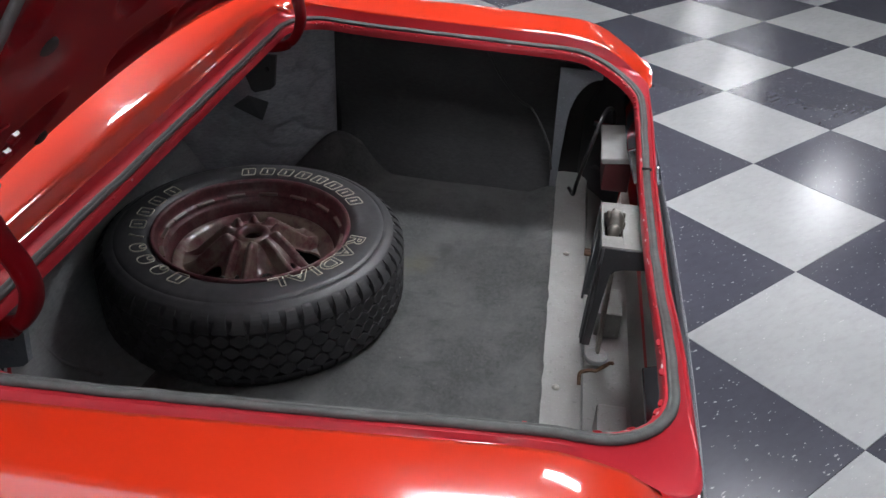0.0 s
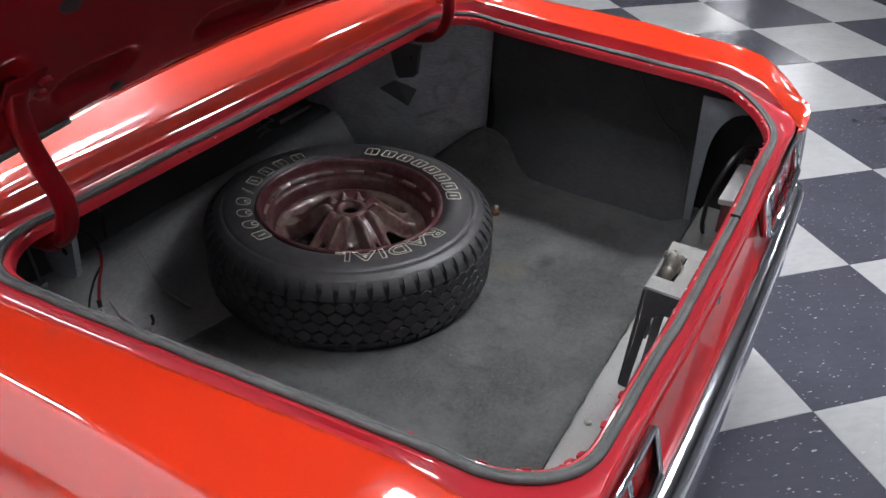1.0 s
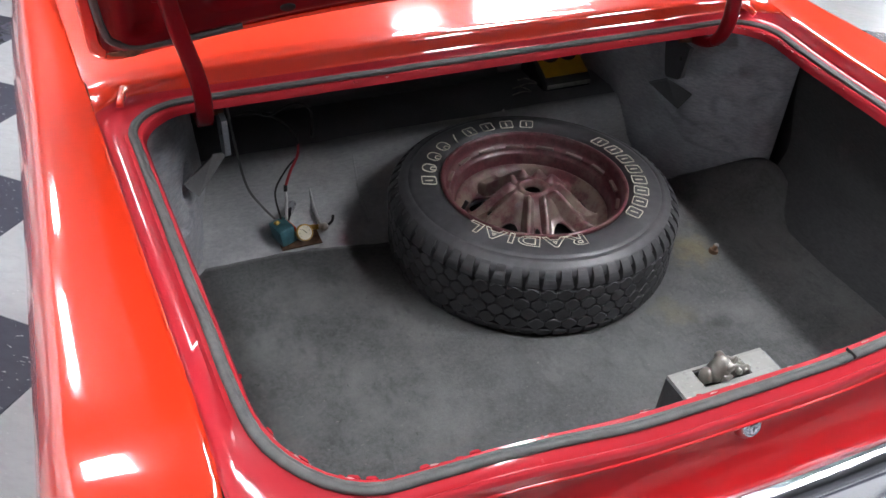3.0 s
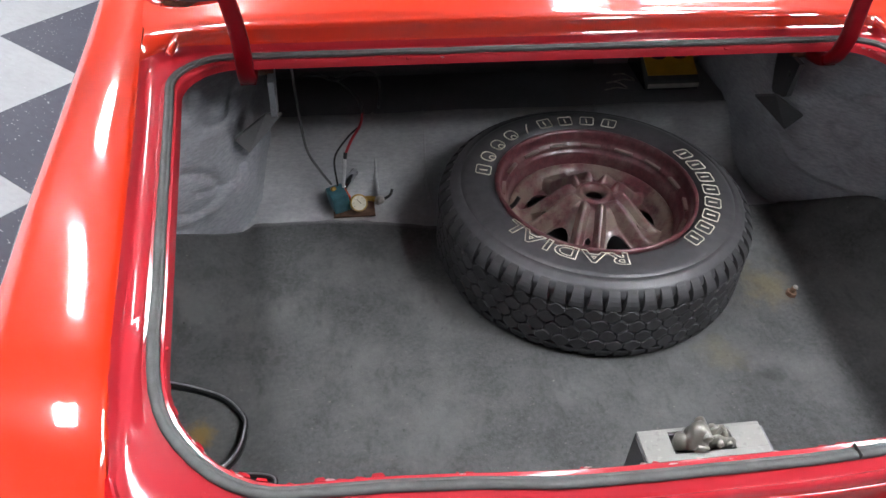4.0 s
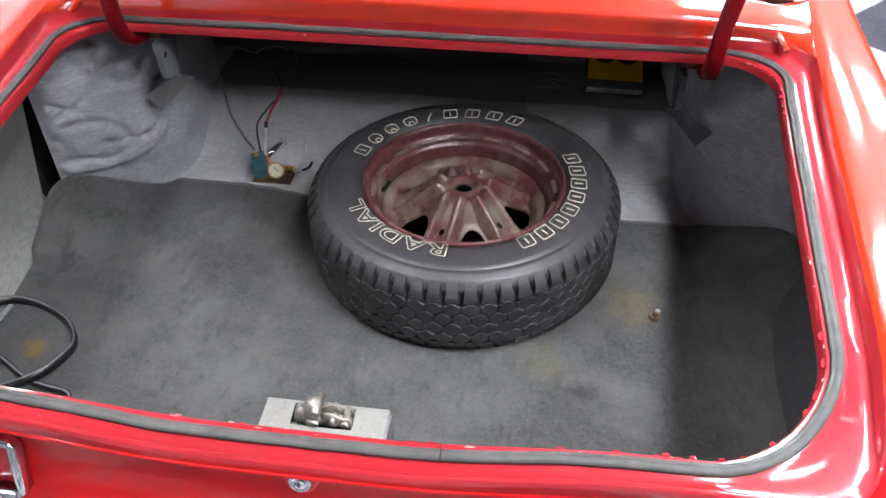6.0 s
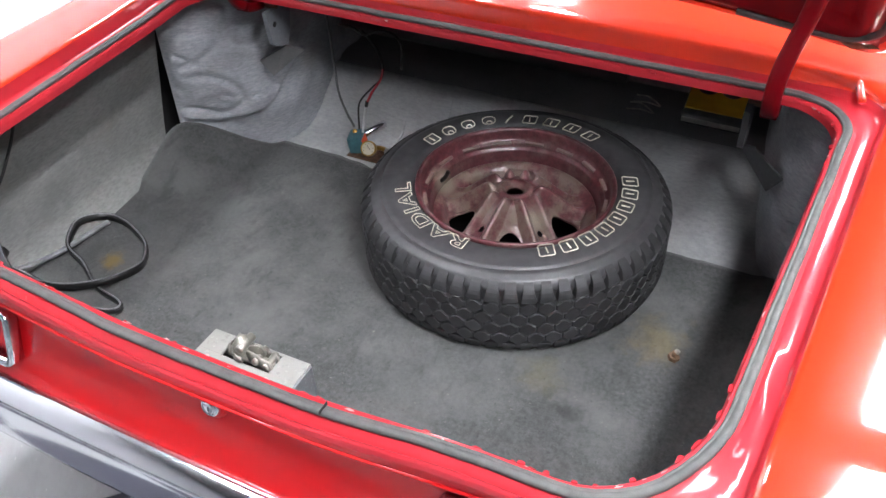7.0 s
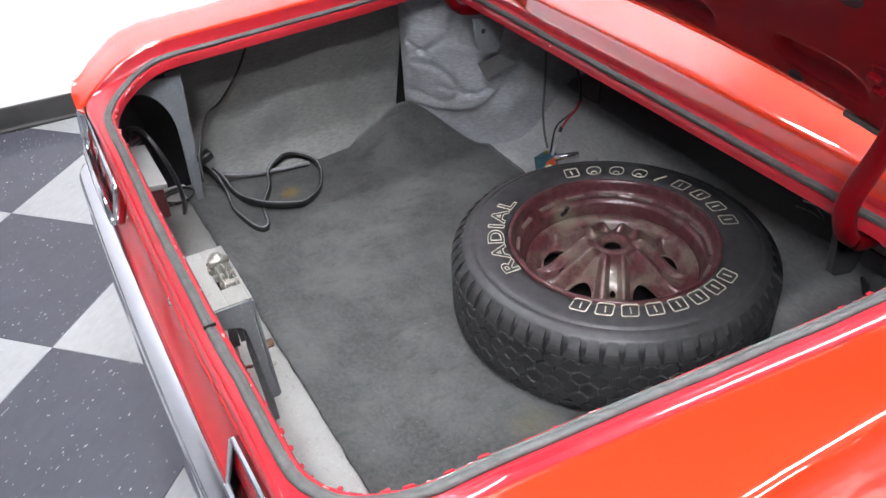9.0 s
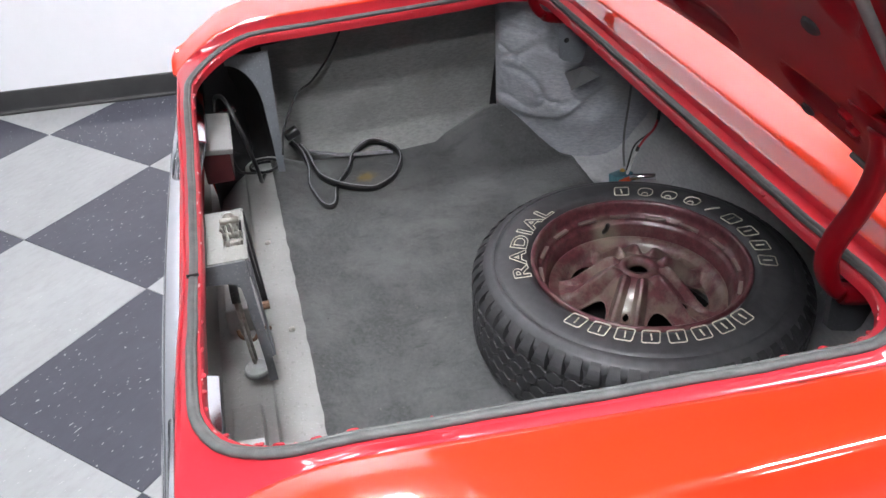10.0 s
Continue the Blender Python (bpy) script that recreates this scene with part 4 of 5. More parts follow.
for side in (-1, 1):
    for x, y, rx, ry in ((0.510, 0.320, 0.016, 0.011), (0.356, 0.074, 0.013, 0.010)):
        # shallow black cup: the hole's dark inside is painted
        bm = revolve([(0.0001, -0.006), (0.8, -0.006), (1.0, -0.0045), (1.12, -0.001), (1.15, 0.004)], 24)
        bmesh.ops.transform(bm, matrix=Matrix.Diagonal((rx, ry, 1, 1)), verts=bm.verts)
        h = part("access_hole", bm, BLACK_VOID, lid, "dark access hole")
        h.matrix_basis = LID @ Matrix.Translation(bowed(side * x, y, -0.0315 + inner_h(x, y))) @ pose(0, 0, 0, 0, 0, side * 20)
    # rubber strip round the inner frame's front corner, and the rust under it
    line = [bowed(side * x, y, -0.0335) for x, y in ((0.43, 0.045), (0.54, 0.047), (0.595, 0.056), (0.628, 0.082), (0.643, 0.125), (0.648, 0.27), (0.648, 0.78))]
    part("lid_seal", sweep(smooth_path(line, 6), [(-0.006, -0.003), (-0.0045, 0.003), (0.0, 0.0045), (0.0045, 0.003), (0.006, -0.003)], up=Vector((0, 0, -1))), SEAL, lid, "grey rubber strip round the inner frame").matrix_basis = LID
    patch = bmesh.new()
    pts = []
    for k in range(28):
        a = 2 * math.pi * k / 28
        r = 1 + 0.45 * noise.noise(Vector((math.cos(a) * 1.7, math.sin(a) * 1.7, side * 2.0)))
        pts.append((0.605 + 0.040 * r * math.cos(a) - 0.012 * r * math.sin(a), 0.0335 + 0.010 * r * math.sin(a)))
    mid = patch.verts.new(bowed(side * 0.605, 0.034, -0.0352))
    loop = [patch.verts.new(bowed(side * x, y, -0.0195 - 0.0155 * sstep(0.034, 0.057, min(y, LW - x)))) for x, y in pts]
    for k in range(28):
        patch.faces.new((mid, loop[k], loop[(k + 1) % 28]))
    part("rust_patch", patch, RUST, lid, "brown rust stain at the lid corner").matrix_basis = LID


def hinge_arm(side):
    x = CX + side * 0.518
    xt = CX + side * 0.546
    pts = [(xt, 0.770, 1.026), (xt, 0.778, 1.006), (xt - side * 0.004, 0.785, 0.978), (xt - side * 0.010, 0.788, 0.945), (x + side * 0.010, 0.785, 0.910), (x + side * 0.003, 0.776, 0.875), (x, 0.772, 0.842), (x, 0.782, 0.808), (x, 0.803, 0.784), (x, 0.835, 0.774), (x, 0.870, 0.770)]
    sec = [(-0.0125, -0.010), (-0.0140, -0.004), (-0.0135, 0.005), (-0.0100, 0.0085), (-0.004, 0.0095), (0.004, 0.0095), (0.0100, 0.0085), (0.0135, 0.005), (0.0140, -0.004), (0.0125, -0.010)]
    arm = part("hinge_arm", sweep(smooth_path(pts, 6), sec, up=Vector((0, -0.8, 0.6))), LID_SHADE_PAINT, lid, "red gooseneck hinge arm")
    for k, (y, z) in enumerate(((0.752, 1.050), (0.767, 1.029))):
        b = part("hinge_bolt", revolve([(0.0001, 0.007), (0.007, 0.0065), (0.009, 0.004), (0.0095, 0)], 6), LID_SHADE_PAINT, arm, smooth=False)
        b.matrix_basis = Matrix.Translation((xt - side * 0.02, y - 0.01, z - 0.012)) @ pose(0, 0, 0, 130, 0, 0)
    part("mount_plate", box(xt - side * 0.006, 0.768, 1.024, 0.058, 0.006, 0.056, 0.003, pose(0, 0, 0, 36, 0, 0)), LID_SHADE_PAINT, arm)
    part("pivot_pin", cyl(0.009, 0.05, 16, Matrix.Translation((x - side * 0.014, 0.862, 0.768)) @ pose(0, 0, 0, 0, 90, 0), 0.002), RUST, arm)
    return arm


hinge_arm(-1)
hinge_arm(1)

# ---- latch ----
LATCH_GREY = make_splatter("pale_grey_plate_paint", (0.23, 0.23, 0.215), (0.34, 0.34, 0.315), (0.14, 0.135, 0.12), 0.5)
LATCH_SIDE = make_splatter("dull_grey_bracket_paint", (0.15, 0.157, 0.165), (0.30, 0.31, 0.315), (0.085, 0.088, 0.09), 0.45)
latch = empty("trunk_latch")
latch.parent = car
latch["label"] = "grey metal trunk latch on its sill bracket"
LX, LZ = 0.004, 0.701
bm = join(box(LX, 0.037, LZ, 0.150, 0.056, 0.004, 0.0012), box(LX, 0.0975, LZ, 0.150, 0.005, 0.004, 0.0012),
          box(LX - 0.057, 0.080, LZ, 0.036, 0.031, 0.004, 0.0012), box(LX + 0.055, 0.080, LZ, 0.040, 0.031, 0.004, 0.0012))
part("top_plate", bm, LATCH_GREY, latch, "pale grey slotted top plate", smooth=False)
for s in (-1, 1):
    bm = loft([[Vector((LX + s * 0.074, y, z)) for y, z in ((0.022, LZ), (0.094, LZ), (0.098, 0.60), (0.106, 0.500), (0.093, 0.500), (0.085, 0.60), (0.079, LZ - 0.050), (0.072, LZ - 0.042), (0.060, LZ - 0.038), (0.024, LZ - 0.034))],
               [Vector((LX + s * 0.078, y, z)) for y, z in ((0.022, LZ), (0.094, LZ), (0.098, 0.60), (0.106, 0.500), (0.093, 0.500), (0.085, 0.60), (0.079, LZ - 0.050), (0.072, LZ - 0.042), (0.060, LZ - 0.038), (0.024, LZ - 0.034))]], closed=True, cap=True)
    # Left flange and leg are darkened; their shade is in the colour.
    part("side_leg", bm, LATCH_SIDE if s > 0 else METAL_DARK, latch, "" if s > 0 else "side flange darkened for shade", smooth=False)
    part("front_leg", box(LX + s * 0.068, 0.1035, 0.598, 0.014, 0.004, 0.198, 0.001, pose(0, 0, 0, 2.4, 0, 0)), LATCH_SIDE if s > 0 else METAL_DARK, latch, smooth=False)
    if s > 0:
        part("foot_bolt", cyl(0.007, 0.012, 6, Matrix.Translation((LX + s * 0.066, 0.110, 0.60)) @ pose(0, 0, 0, 90, 0, 0)), RUST, latch, smooth=False)
part("front_bridge", box(LX, 0.096, 0.682, 0.148, 0.004, 0.034, 0.0012), LATCH_SIDE, latch, smooth=False)
# black block imitates the shade down in the slot
part("slot_floor", box(LX, 0.080, LZ - 0.030, 0.08, 0.032, 0.006, 0.001), BLACK_VOID, latch, smooth=False)
CATCH_METAL = make_splatter("greasy_cast_steel", (0.26, 0.25, 0.22), (0.50, 0.49, 0.45), (0.09, 0.08, 0.06), 0.32)


def lump(x0, x1, spec, n=16):
    """a cast lever: oval sections along x, each (along, y, z, half width, half height)"""
    rows = []
    for a, y, z, w, h in spec:
        rows.append([Vector((LX + x0 + a * (x1 - x0), y + w * math.cos(2 * math.pi * k / n), LZ + z + h * math.sin(2 * math.pi * k / n))) for k in range(n)])
    return loft(rows, closed=True, cap=True)


bm = lump(-0.036, 0.006, ((0, 0.080, -0.005, 0.005, 0.006), (0.07, 0.080, -0.002, 0.009, 0.010), (0.20, 0.080, 0.000, 0.0105, 0.011), (0.29, 0.080, -0.003, 0.008, 0.009),
                          (0.34, 0.079, 0.003, 0.012, 0.013), (0.46, 0.078, 0.007, 0.0135, 0.016), (0.66, 0.078, 0.008, 0.014, 0.017), (0.80, 0.079, 0.004, 0.0125, 0.013), (0.92, 0.080, 0.000, 0.010, 0.010), (1, 0.080, -0.002, 0.006, 0.006)))
for y, k in ((0.072, 0.0), (0.089, 0.003)):
    bm = join(bm, lump(0.000, 0.036, ((0, y, 0.004 - k, 0.0022, 0.009), (0.25, y, 0.003 - k, 0.0026, 0.010), (0.6, y + 0.001, -0.001 - k, 0.0026, 0.0075), (0.85, y + 0.001, -0.003 - k, 0.0026, 0.008), (1, y + 0.001, -0.004 - k, 0.0020, 0.005)), 10))
bm = join(bm, cyl(0.0115, 0.004, 20, Matrix.Translation((LX + 0.008, 0.080, LZ + 0.006)) @ pose(0, 0, 0, 90, 0, 0) @ pose(0, 0, 0, 0, 12, 0), 0.001),
          cyl(0.0042, 0.030, 12, Matrix.Translation((LX + 0.013, 0.080, LZ + 0.003)) @ pose(0, 0, 0, 90, 0, 0), 0.001), cyl(0.0048, 0.028, 12, Matrix.Translation((LX + 0.027, 0.081, LZ - 0.002)) @ pose(0, 0, 0, 90, 0, 0), 0.001),
          box(LX + 0.021, 0.080, LZ - 0.004, 0.026, 0.008, 0.007, 0.002, pose(0, 0, 0, 0, 14, 0)), box(LX - 0.010, 0.064, LZ + 0.003, 0.014, 0.004, 0.009, 0.001, pose(0, 0, 0, 20, 10, 0)))
for v in bm.verts:
    v.co.z = LZ + 0.005 + (v.co.z - LZ) * 1.25
    v.co += Vector((noise.noise(v.co * 140), noise.noise(v.co * 140 + Vector((9, 0, 0))), noise.noise(v.co * 140 + Vector((0, 9, 0))))) * 0.0018
CATCH_METAL.node_tree.nodes["Principled BSDF"].inputs["Metallic"].default_value = 0.55
part("catch", bm, CATCH_METAL, latch, "worn greasy steel catch")
part("catch_pin", cyl(0.0062, 0.030, 16, Matrix.Translation((LX - 0.006, 0.079, LZ + 0.024)) @ pose(0, 0, 0, 90, 0, 0), 0.001), CATCH_METAL, latch)
strap = [Vector((0, y, z)) for y, z in ((0.064, 0.600), (0.066, 0.640), (0.074, 0.650), (0.084, 0.643), (0.088, 0.620), (0.087, 0.590), (0.090, 0.545), (0.094, 0.480), (0.096, 0.418))]
part("lever_strap", sweep([Vector((LX + 0.046, 0, 0)) + p for p in smooth_path(strap, 6)], [(-0.007, -0.0012), (-0.007, 0.0012), (0.007, 0.0012), (0.007, -0.0012)], up=Vector((1, 0, 0))), LATCH_SIDE, latch, "bent grey lever strap", smooth=False)
part("spring", tube([(LX + 0.044, 0.060, 0.668), (LX + 0.040, 0.062, 0.60), (LX + 0.030, 0.064, 0.52), (LX + 0.006, 0.066, 0.436), (LX - 0.004, 0.068, 0.428), (LX + 0.002, 0.070, 0.446), (LX + 0.022, 0.068, 0.54), (LX + 0.030, 0.062, 0.668)], 0.0032, 8, 8), OLD_METAL, latch, "bent spring wire")
cup = part("cup", revolve([(0.0001, 0.004), (0.017, 0.004), (0.020, 0.009), (0.0225, 0.009), (0.0235, 0.0), (0.0001, 0.0)], 28), GREY_METAL, latch, "dusty pale cup under the spring")
cup.location = (LX + 0.002, 0.068, 0.408)

# ---- tail light backs, wires and boxes in the rear corners ----
for side in (-1, 1):
    part("lamp_box", box(CX + side * 0.494, 0.056, 0.634, 0.180, 0.066, 0.013, 0.004, pose(0, 0, 0, -6, 0, 0)), WHITE_CARD, car, "white plastic lamp housing cover", smooth=False)
    part("lamp_box_base", box(CX + side * 0.494, 0.052, 0.594, 0.172, 0.058, 0.068, 0.004), MAROON, car, "dark maroon lamp housing", smooth=False)
    part("corner_bracket", box(CX + side * 0.175, 0.045, 0.405, 0.09, 0.05, 0.06, 0.004), METAL_LIGHT, car, smooth=False)

# ---- carpet ----
rows = []
for j in range(61):
    row = []
    for i in range(101):
        t = i / 100
        xs = -0.765 + 1.5 * t
        y_rear = 0.166 + 0.010 * xs
        y_front = 0.902 - 0.050 * sstep(-0.6, -0.1, xs) + 0.02 * sstep(0.1, 0.5, xs)
        y = y_rear + (y_front - y_rear) * j / 60
        xl = -0.765 + 0.205 * sstep(0.72, 0.93, y)
        xr = 0.733 - 0.205 * sstep(0.72, 0.93, y)
        x = xl + (xr - xl) * t
        z = 0.388 + 0.004 * noise.noise(Vector((x * 4, y * 4, 1))) + 0.0012 * noise.noise(Vector((x * 22, y * 22, 3)))
        z += 0.112 * max(0.0, 1 - math.hypot(abs(x - CX) - 0.75, y - 0.79) / 0.20) ** 1.15
        z -= 0.012 * (1 - sstep(0.20, 0.285, math.hypot(x - 0.090, y - 0.760)))
        z += 0.022 * (1 - sstep(0.176, 0.250, y))
        edge = 0.003 * noise.noise(Vector((x * 30, 0, 5)))
        row.append(Vector((x, y + (edge if j in (0, 60) else 0), z)))
    rows.append(row)
carpet = part("trunk_carpet", loft(rows), CARPET)
thick(carpet, 0.006)
tagged(carpet, "stained dark grey felt carpet on the trunk floor", "carpet")

# ---- spare wheel ----
WX, WY, WZ = 0.090, 0.760, 0.4700
wheel = empty("spare_wheel", (WX, WY, WZ))
tagged(wheel, "spare tyre on a maroon five-spoke steel wheel lying on carpet", "spare wheel")
wheel.scale = (0.985, 0.985, 1.07)
half = [(0.1925, 0.070), (0.197, 0.078), (0.203, 0.0815), (0.206, 0.0845), (0.214, 0.0865), (0.226, 0.0875), (0.240, 0.0872), (0.252, 0.0855), (0.2605, 0.0838), (0.2612, 0.0826), (0.2622, 0.0826), (0.2630, 0.0832), (0.270, 0.0802), (0.277, 0.0768), (0.2812, 0.0746), (0.2845, 0.0706), (0.2880, 0.0660), (0.2900, 0.0610), (0.2890, 0.0570), (0.2880, 0.0545), (0.2885, 0.044), (0.2895, 0.02)]
prof = half + [(r, -z) for r, z in reversed(half)]
tyre = part("tyre", revolve(prof, 160), TYRE, wheel, "black all-terrain tyre with raised outlined lettering")


verts, faces = [], []
N = 60
PITCH = 2 * math.pi / N


def prism(ring_pts, r0, r1, chamfer):
    """One tread block: an outline of (angle, z) pairs, raised and chamfered."""
    base, m = len(verts), len(ring_pts)
    ca_ = sum(a for a, z in ring_pts) / m
    cz_ = sum(z for a, z in ring_pts) / m
    for r, k in ((r0, 1.04), (r1 - chamfer, 1.0), (r1, 0.91)):
        for a, z in ring_pts:
            aa, zz = ca_ + (a - ca_) * k, cz_ + (z - cz_) * k
            verts.append((r * math.cos(aa), r * math.sin(aa), zz))
    for lv in (0, m):
        for q in range(m):
            w = (q + 1) % m
            faces.append((base + lv + q, base + lv + w, base + lv + m + w, base + lv + m + q))
    faces.append(tuple(base + 2 * m + q for q in range(m)))


# rows of six-sided blocks between wavy grooves
for row, z in enumerate((-0.0330, -0.0110, 0.0110, 0.0330)):
    for k in range(N):
        a = PITCH * (k + 0.5 * (row % 2))
        w, h = PITCH * 0.480, 0.0128
        up = [(a + w * f, z + h * g) for f, g in ((1.0, 0.42), (0.72, 0.52), (0.40, 0.86), (0.12, 1.0), (-0.12, 1.0), (-0.40, 0.86), (-0.72, 0.52), (-1.0, 0.42))]
        dn = [(a + w * f, z - h * g) for f, g in ((-1.0, 0.42), (-0.72, 0.52), (-0.40, 0.86), (-0.12, 1.0), (0.12, 1.0), (0.40, 0.86), (0.72, 0.52), (1.0, 0.42))]
        prism(up + dn, 0.2895, 0.3035, 0.0018)
# shoulder lugs with short notches between them
for s in (-1, 1):
    for k in range(N):
        a = PITCH * (k + 0.5)
        base = len(verts)
        levels = ((0.287, 0.0445, 0.86), (0.3020, 0.0455, 0.82), (0.3030, 0.049, 0.82), (0.3010, 0.0555, 0.74), (0.2975, 0.0615, 0.66), (0.2925, 0.0670, 0.62), (0.2870, 0.0715, 0.60), (0.2815, 0.0745, 0.56), (0.2790, 0.069, 0.56))
        for r, z, f in levels:
            da = PITCH * f
            for q in (-1, 1):
                verts.append((r * math.cos(a + q * da / 2), r * math.sin(a + q * da / 2), s * z))
        m = len(levels)
        for i in range(m - 1):
            faces.append((base + 2 * i, base + 2 * i + 1, base + 2 * i + 3, base + 2 * i + 2))
        faces.append(tuple(base + 2 * i for i in range(m)))
        faces.append(tuple(base + 2 * i + 1 for i in reversed(range(m))))
me = bpy.data.meshes.new("tread")
me.from_pydata(verts, [], faces)
me.materials.append(TREAD)
tread = new("tread", me)
tread.parent = tyre
tread["kind"] = "stuff"
tread["label"] = "chunky tread blocks"

# rim barrel and disc
bar = [(0.1935, 0.0745), (0.1955, 0.079), (0.1948, 0.0832), (0.1920, 0.0845), (0.1885, 0.0832), (0.1860, 0.079), (0.1845, 0.070), (0.1835, 0.063), (0.1800, 0.0595), (0.1755, 0.0575), (0.1740, 0.0535), (0.1735, 0.050), (0.1690, 0.0478), (0.1665, 0.044), (0.1650, 0.034), (0.1625, 0.022), (0.1600, 0.012), (0.160, -0.03), (0.170, -0.05), (0.180, -0.065), (0.193, -0.076)]
rim = part("rim", revolve(bar, 120), RIM, wheel, "rusty maroon-painted steel rim")
bm = bmesh.new()
nr, na = 90, 560
rad = [0.0205 + (0.161 - 0.0205) * i / nr for i in range(nr + 1)]
SP0 = radians(-37)


def disc_h(r, a):
    """Five raised arms, each a trough between two sharp ridges that run out at the outer ring."""
    d = ((a - SP0 + math.pi / 5) % (2 * math.pi / 5)) - math.pi / 5
    side = abs(d) * r
    h = 0.011 + 0.050 * (1 - sstep(0.034, 0.122, r)) + 0.009 * sstep(0.140, 0.160, r)
    arm = 0.0150 + 0.075 * max(0.0, r - 0.04)
    tall = 0.0170 * sstep(0.034, 0.054, r) * (1 - sstep(0.090, 0.145, r))
    h += tall * max(0.0, 1 - abs(side - arm) / 0.0088)
    h -= 0.016 * sstep(arm, arm + 0.014, side) * sstep(0.046, 0.072, r) * (1 - sstep(0.132, 0.150, r))
    h += 0.0035 * math.exp(-((r - 0.0275) / 0.0045) ** 2) - 0.008 * (1 - sstep(0.0205, 0.024, r))
    h -= 0.0035 * math.exp(-((math.hypot(r - 0.094, side) - 0.002) / 0.008) ** 2)
    return h


vs = [[bm.verts.new((r * math.cos(2 * math.pi * i / na), r * math.sin(2 * math.pi * i / na), disc_h(r, 2 * math.pi * i / na))) for i in range(na)] for r in rad]
for j in range(nr):
    for i in range(na):
        k = (i + 1) % na
        r, a = (rad[j] + rad[j + 1]) / 2, 2 * math.pi * (i + 0.5) / na
        d = ((a - SP0) % (2 * math.pi / 5)) - math.pi / 5
        k4 = ((r - 0.1055) / 0.0275) ** 4
        wide = min(0.0315, 0.010 + 0.52 * (r - 0.070)) * math.sqrt(1 - k4) if k4 < 1 else 0
        if abs(d) * r < wide:
            continue
        lug = ((a - SP0 + math.pi / 5) % (2 * math.pi / 5)) - math.pi / 5
        if math.hypot(r - 0.094, lug * r) < 0.0060:
            continue
        bm.faces.new((vs[j][i], vs[j][k], vs[j + 1][k], vs[j + 1][i]))
bmesh.ops.delete(bm, geom=[v for v in bm.verts if not v.link_faces], context="VERTS")
disc = part("wheel_disc", bm, DISC, wheel, "maroon five-spoke wheel centre with greasy wear")
thick(disc, 0.004, 1)
part("seam_ring", revolve([(0.1535, 0.0165), (0.1548, 0.0205), (0.1575, 0.0225), (0.1600, 0.0215), (0.1615, 0.018)], 120), DUSTY, wheel, "dusty grey weld seam round the wheel centre")
# Black disc added behind the spokes so the holes look shaded.
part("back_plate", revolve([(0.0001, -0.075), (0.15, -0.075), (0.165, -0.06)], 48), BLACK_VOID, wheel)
stem = part("valve_stem", tube([(-0.166, 0.006, 0.034), (-0.155, 0.006, 0.046), (-0.148, 0.0055, 0.060)], 0.0045, 10, 4), RUBBER, wheel, "rubber valve stem")
for k in range(16):
    a = radians(9 + k * 22.5)
    b = box(0, 0, 0, 0.009, 0.040, 0.0045, 0.0015)
    wgt = part("rim_mark", b, DUSTY, rim)
    wgt.matrix_basis = Matrix.Translation((0.1765 * math.cos(a), 0.1765 * math.sin(a), 0.0575)) @ pose(0, 0, 0, 0, 0, math.degrees(a))


def ring_place(ang, r):
    return Matrix.Translation((r * math.cos(radians(ang)), r * math.sin(radians(ang)), 0.0878)) @ pose(0, 0, 0, 0, 0, ang - 90)


def outline_letter(ch, size):
    cu = bpy.data.curves.new("letter", "FONT")
    cu.body = ch
    cu.size = size
    cu.align_x = "CENTER"
    cu.fill_mode = "NONE"
    cu.offset = 0.0012
    cu.bevel_depth = 0.0010
    cu.bevel_resolution = 0
    cu.resolution_u = 4
    tmp = new("letter", cu)
    bpy.context.view_layer.update()
    dg = bpy.context.evaluated_depsgraph_get()
    me = bpy.data.meshes.new_from_object(tmp.evaluated_get(dg))
    bpy.data.objects.remove(tmp)
    bpy.data.curves.remove(cu)
    return me


LR = 0.2045
for i, ch in enumerate("RADIAL"):
    me = outline_letter(ch, 0.051)
    me.materials.clear()
    me.materials.append(LETTER)
    ob = new("letter", me)
    ob.parent = tyre
    ob.matrix_basis = ring_place((-95, -107, -119.5, -128.5, -137.5, -148)[i], LR) @ Matrix.Diagonal((1.16, 0.80, 1, 1))


def plain_shape(wd, ht, lean, kind):
    pts = []
    r = 0.004 if kind else wd * 0.42
    for cx, cy, a0 in ((wd / 2 - r, ht - r, 0), (-wd / 2 + r, ht - r, 90), (-wd / 2 + r, r, 180), (wd / 2 - r, r, 270)):
        for k in range(5):
            a = radians(a0 + 22.5 * k)
            x, y = cx + r * math.cos(a), cy + r * math.sin(a)
            pts.append(Vector((x + lean * y, y, 0)))
    return sweep(pts, circle(0.0011, 6), closed=True)


shapes = [(164.5 - i * 12.2 - (11 if i > 3 else 0), i < 4 and i > 0) for i in range(8)] + [(22 - i * 10.7, False) for i in range(8)]
made = {}
for ang, rnd in shapes:
    key = rnd
    if key not in made:
        ob = part("plain_mark", join(plain_shape(0.028, 0.029, 0.12, not rnd), plain_shape(0.011, 0.012, 0.12, not rnd) if rnd else box(0.001, 0.0145, 0, 0.0025, 0.016, 0.0016, 0.0004)), LETTER, tyre)
        made[key] = ob
    else:
        ob = new("plain_mark", made[key].data)
        ob.parent = tyre
    ob.matrix_basis = ring_place(ang, LR)
sw = part("plain_mark", tube([(-0.004, 0.0, 0), (0.002, 0.012, 0), (0.012, 0.026, 0)], 0.0016, 6, 5), LETTER, tyre)
sw.matrix_basis = ring_place(117, LR)

# ---- solenoid and gauge on the metal floor ----
valve = empty("solenoid_valve", (-0.385, 0.952, 0.380))
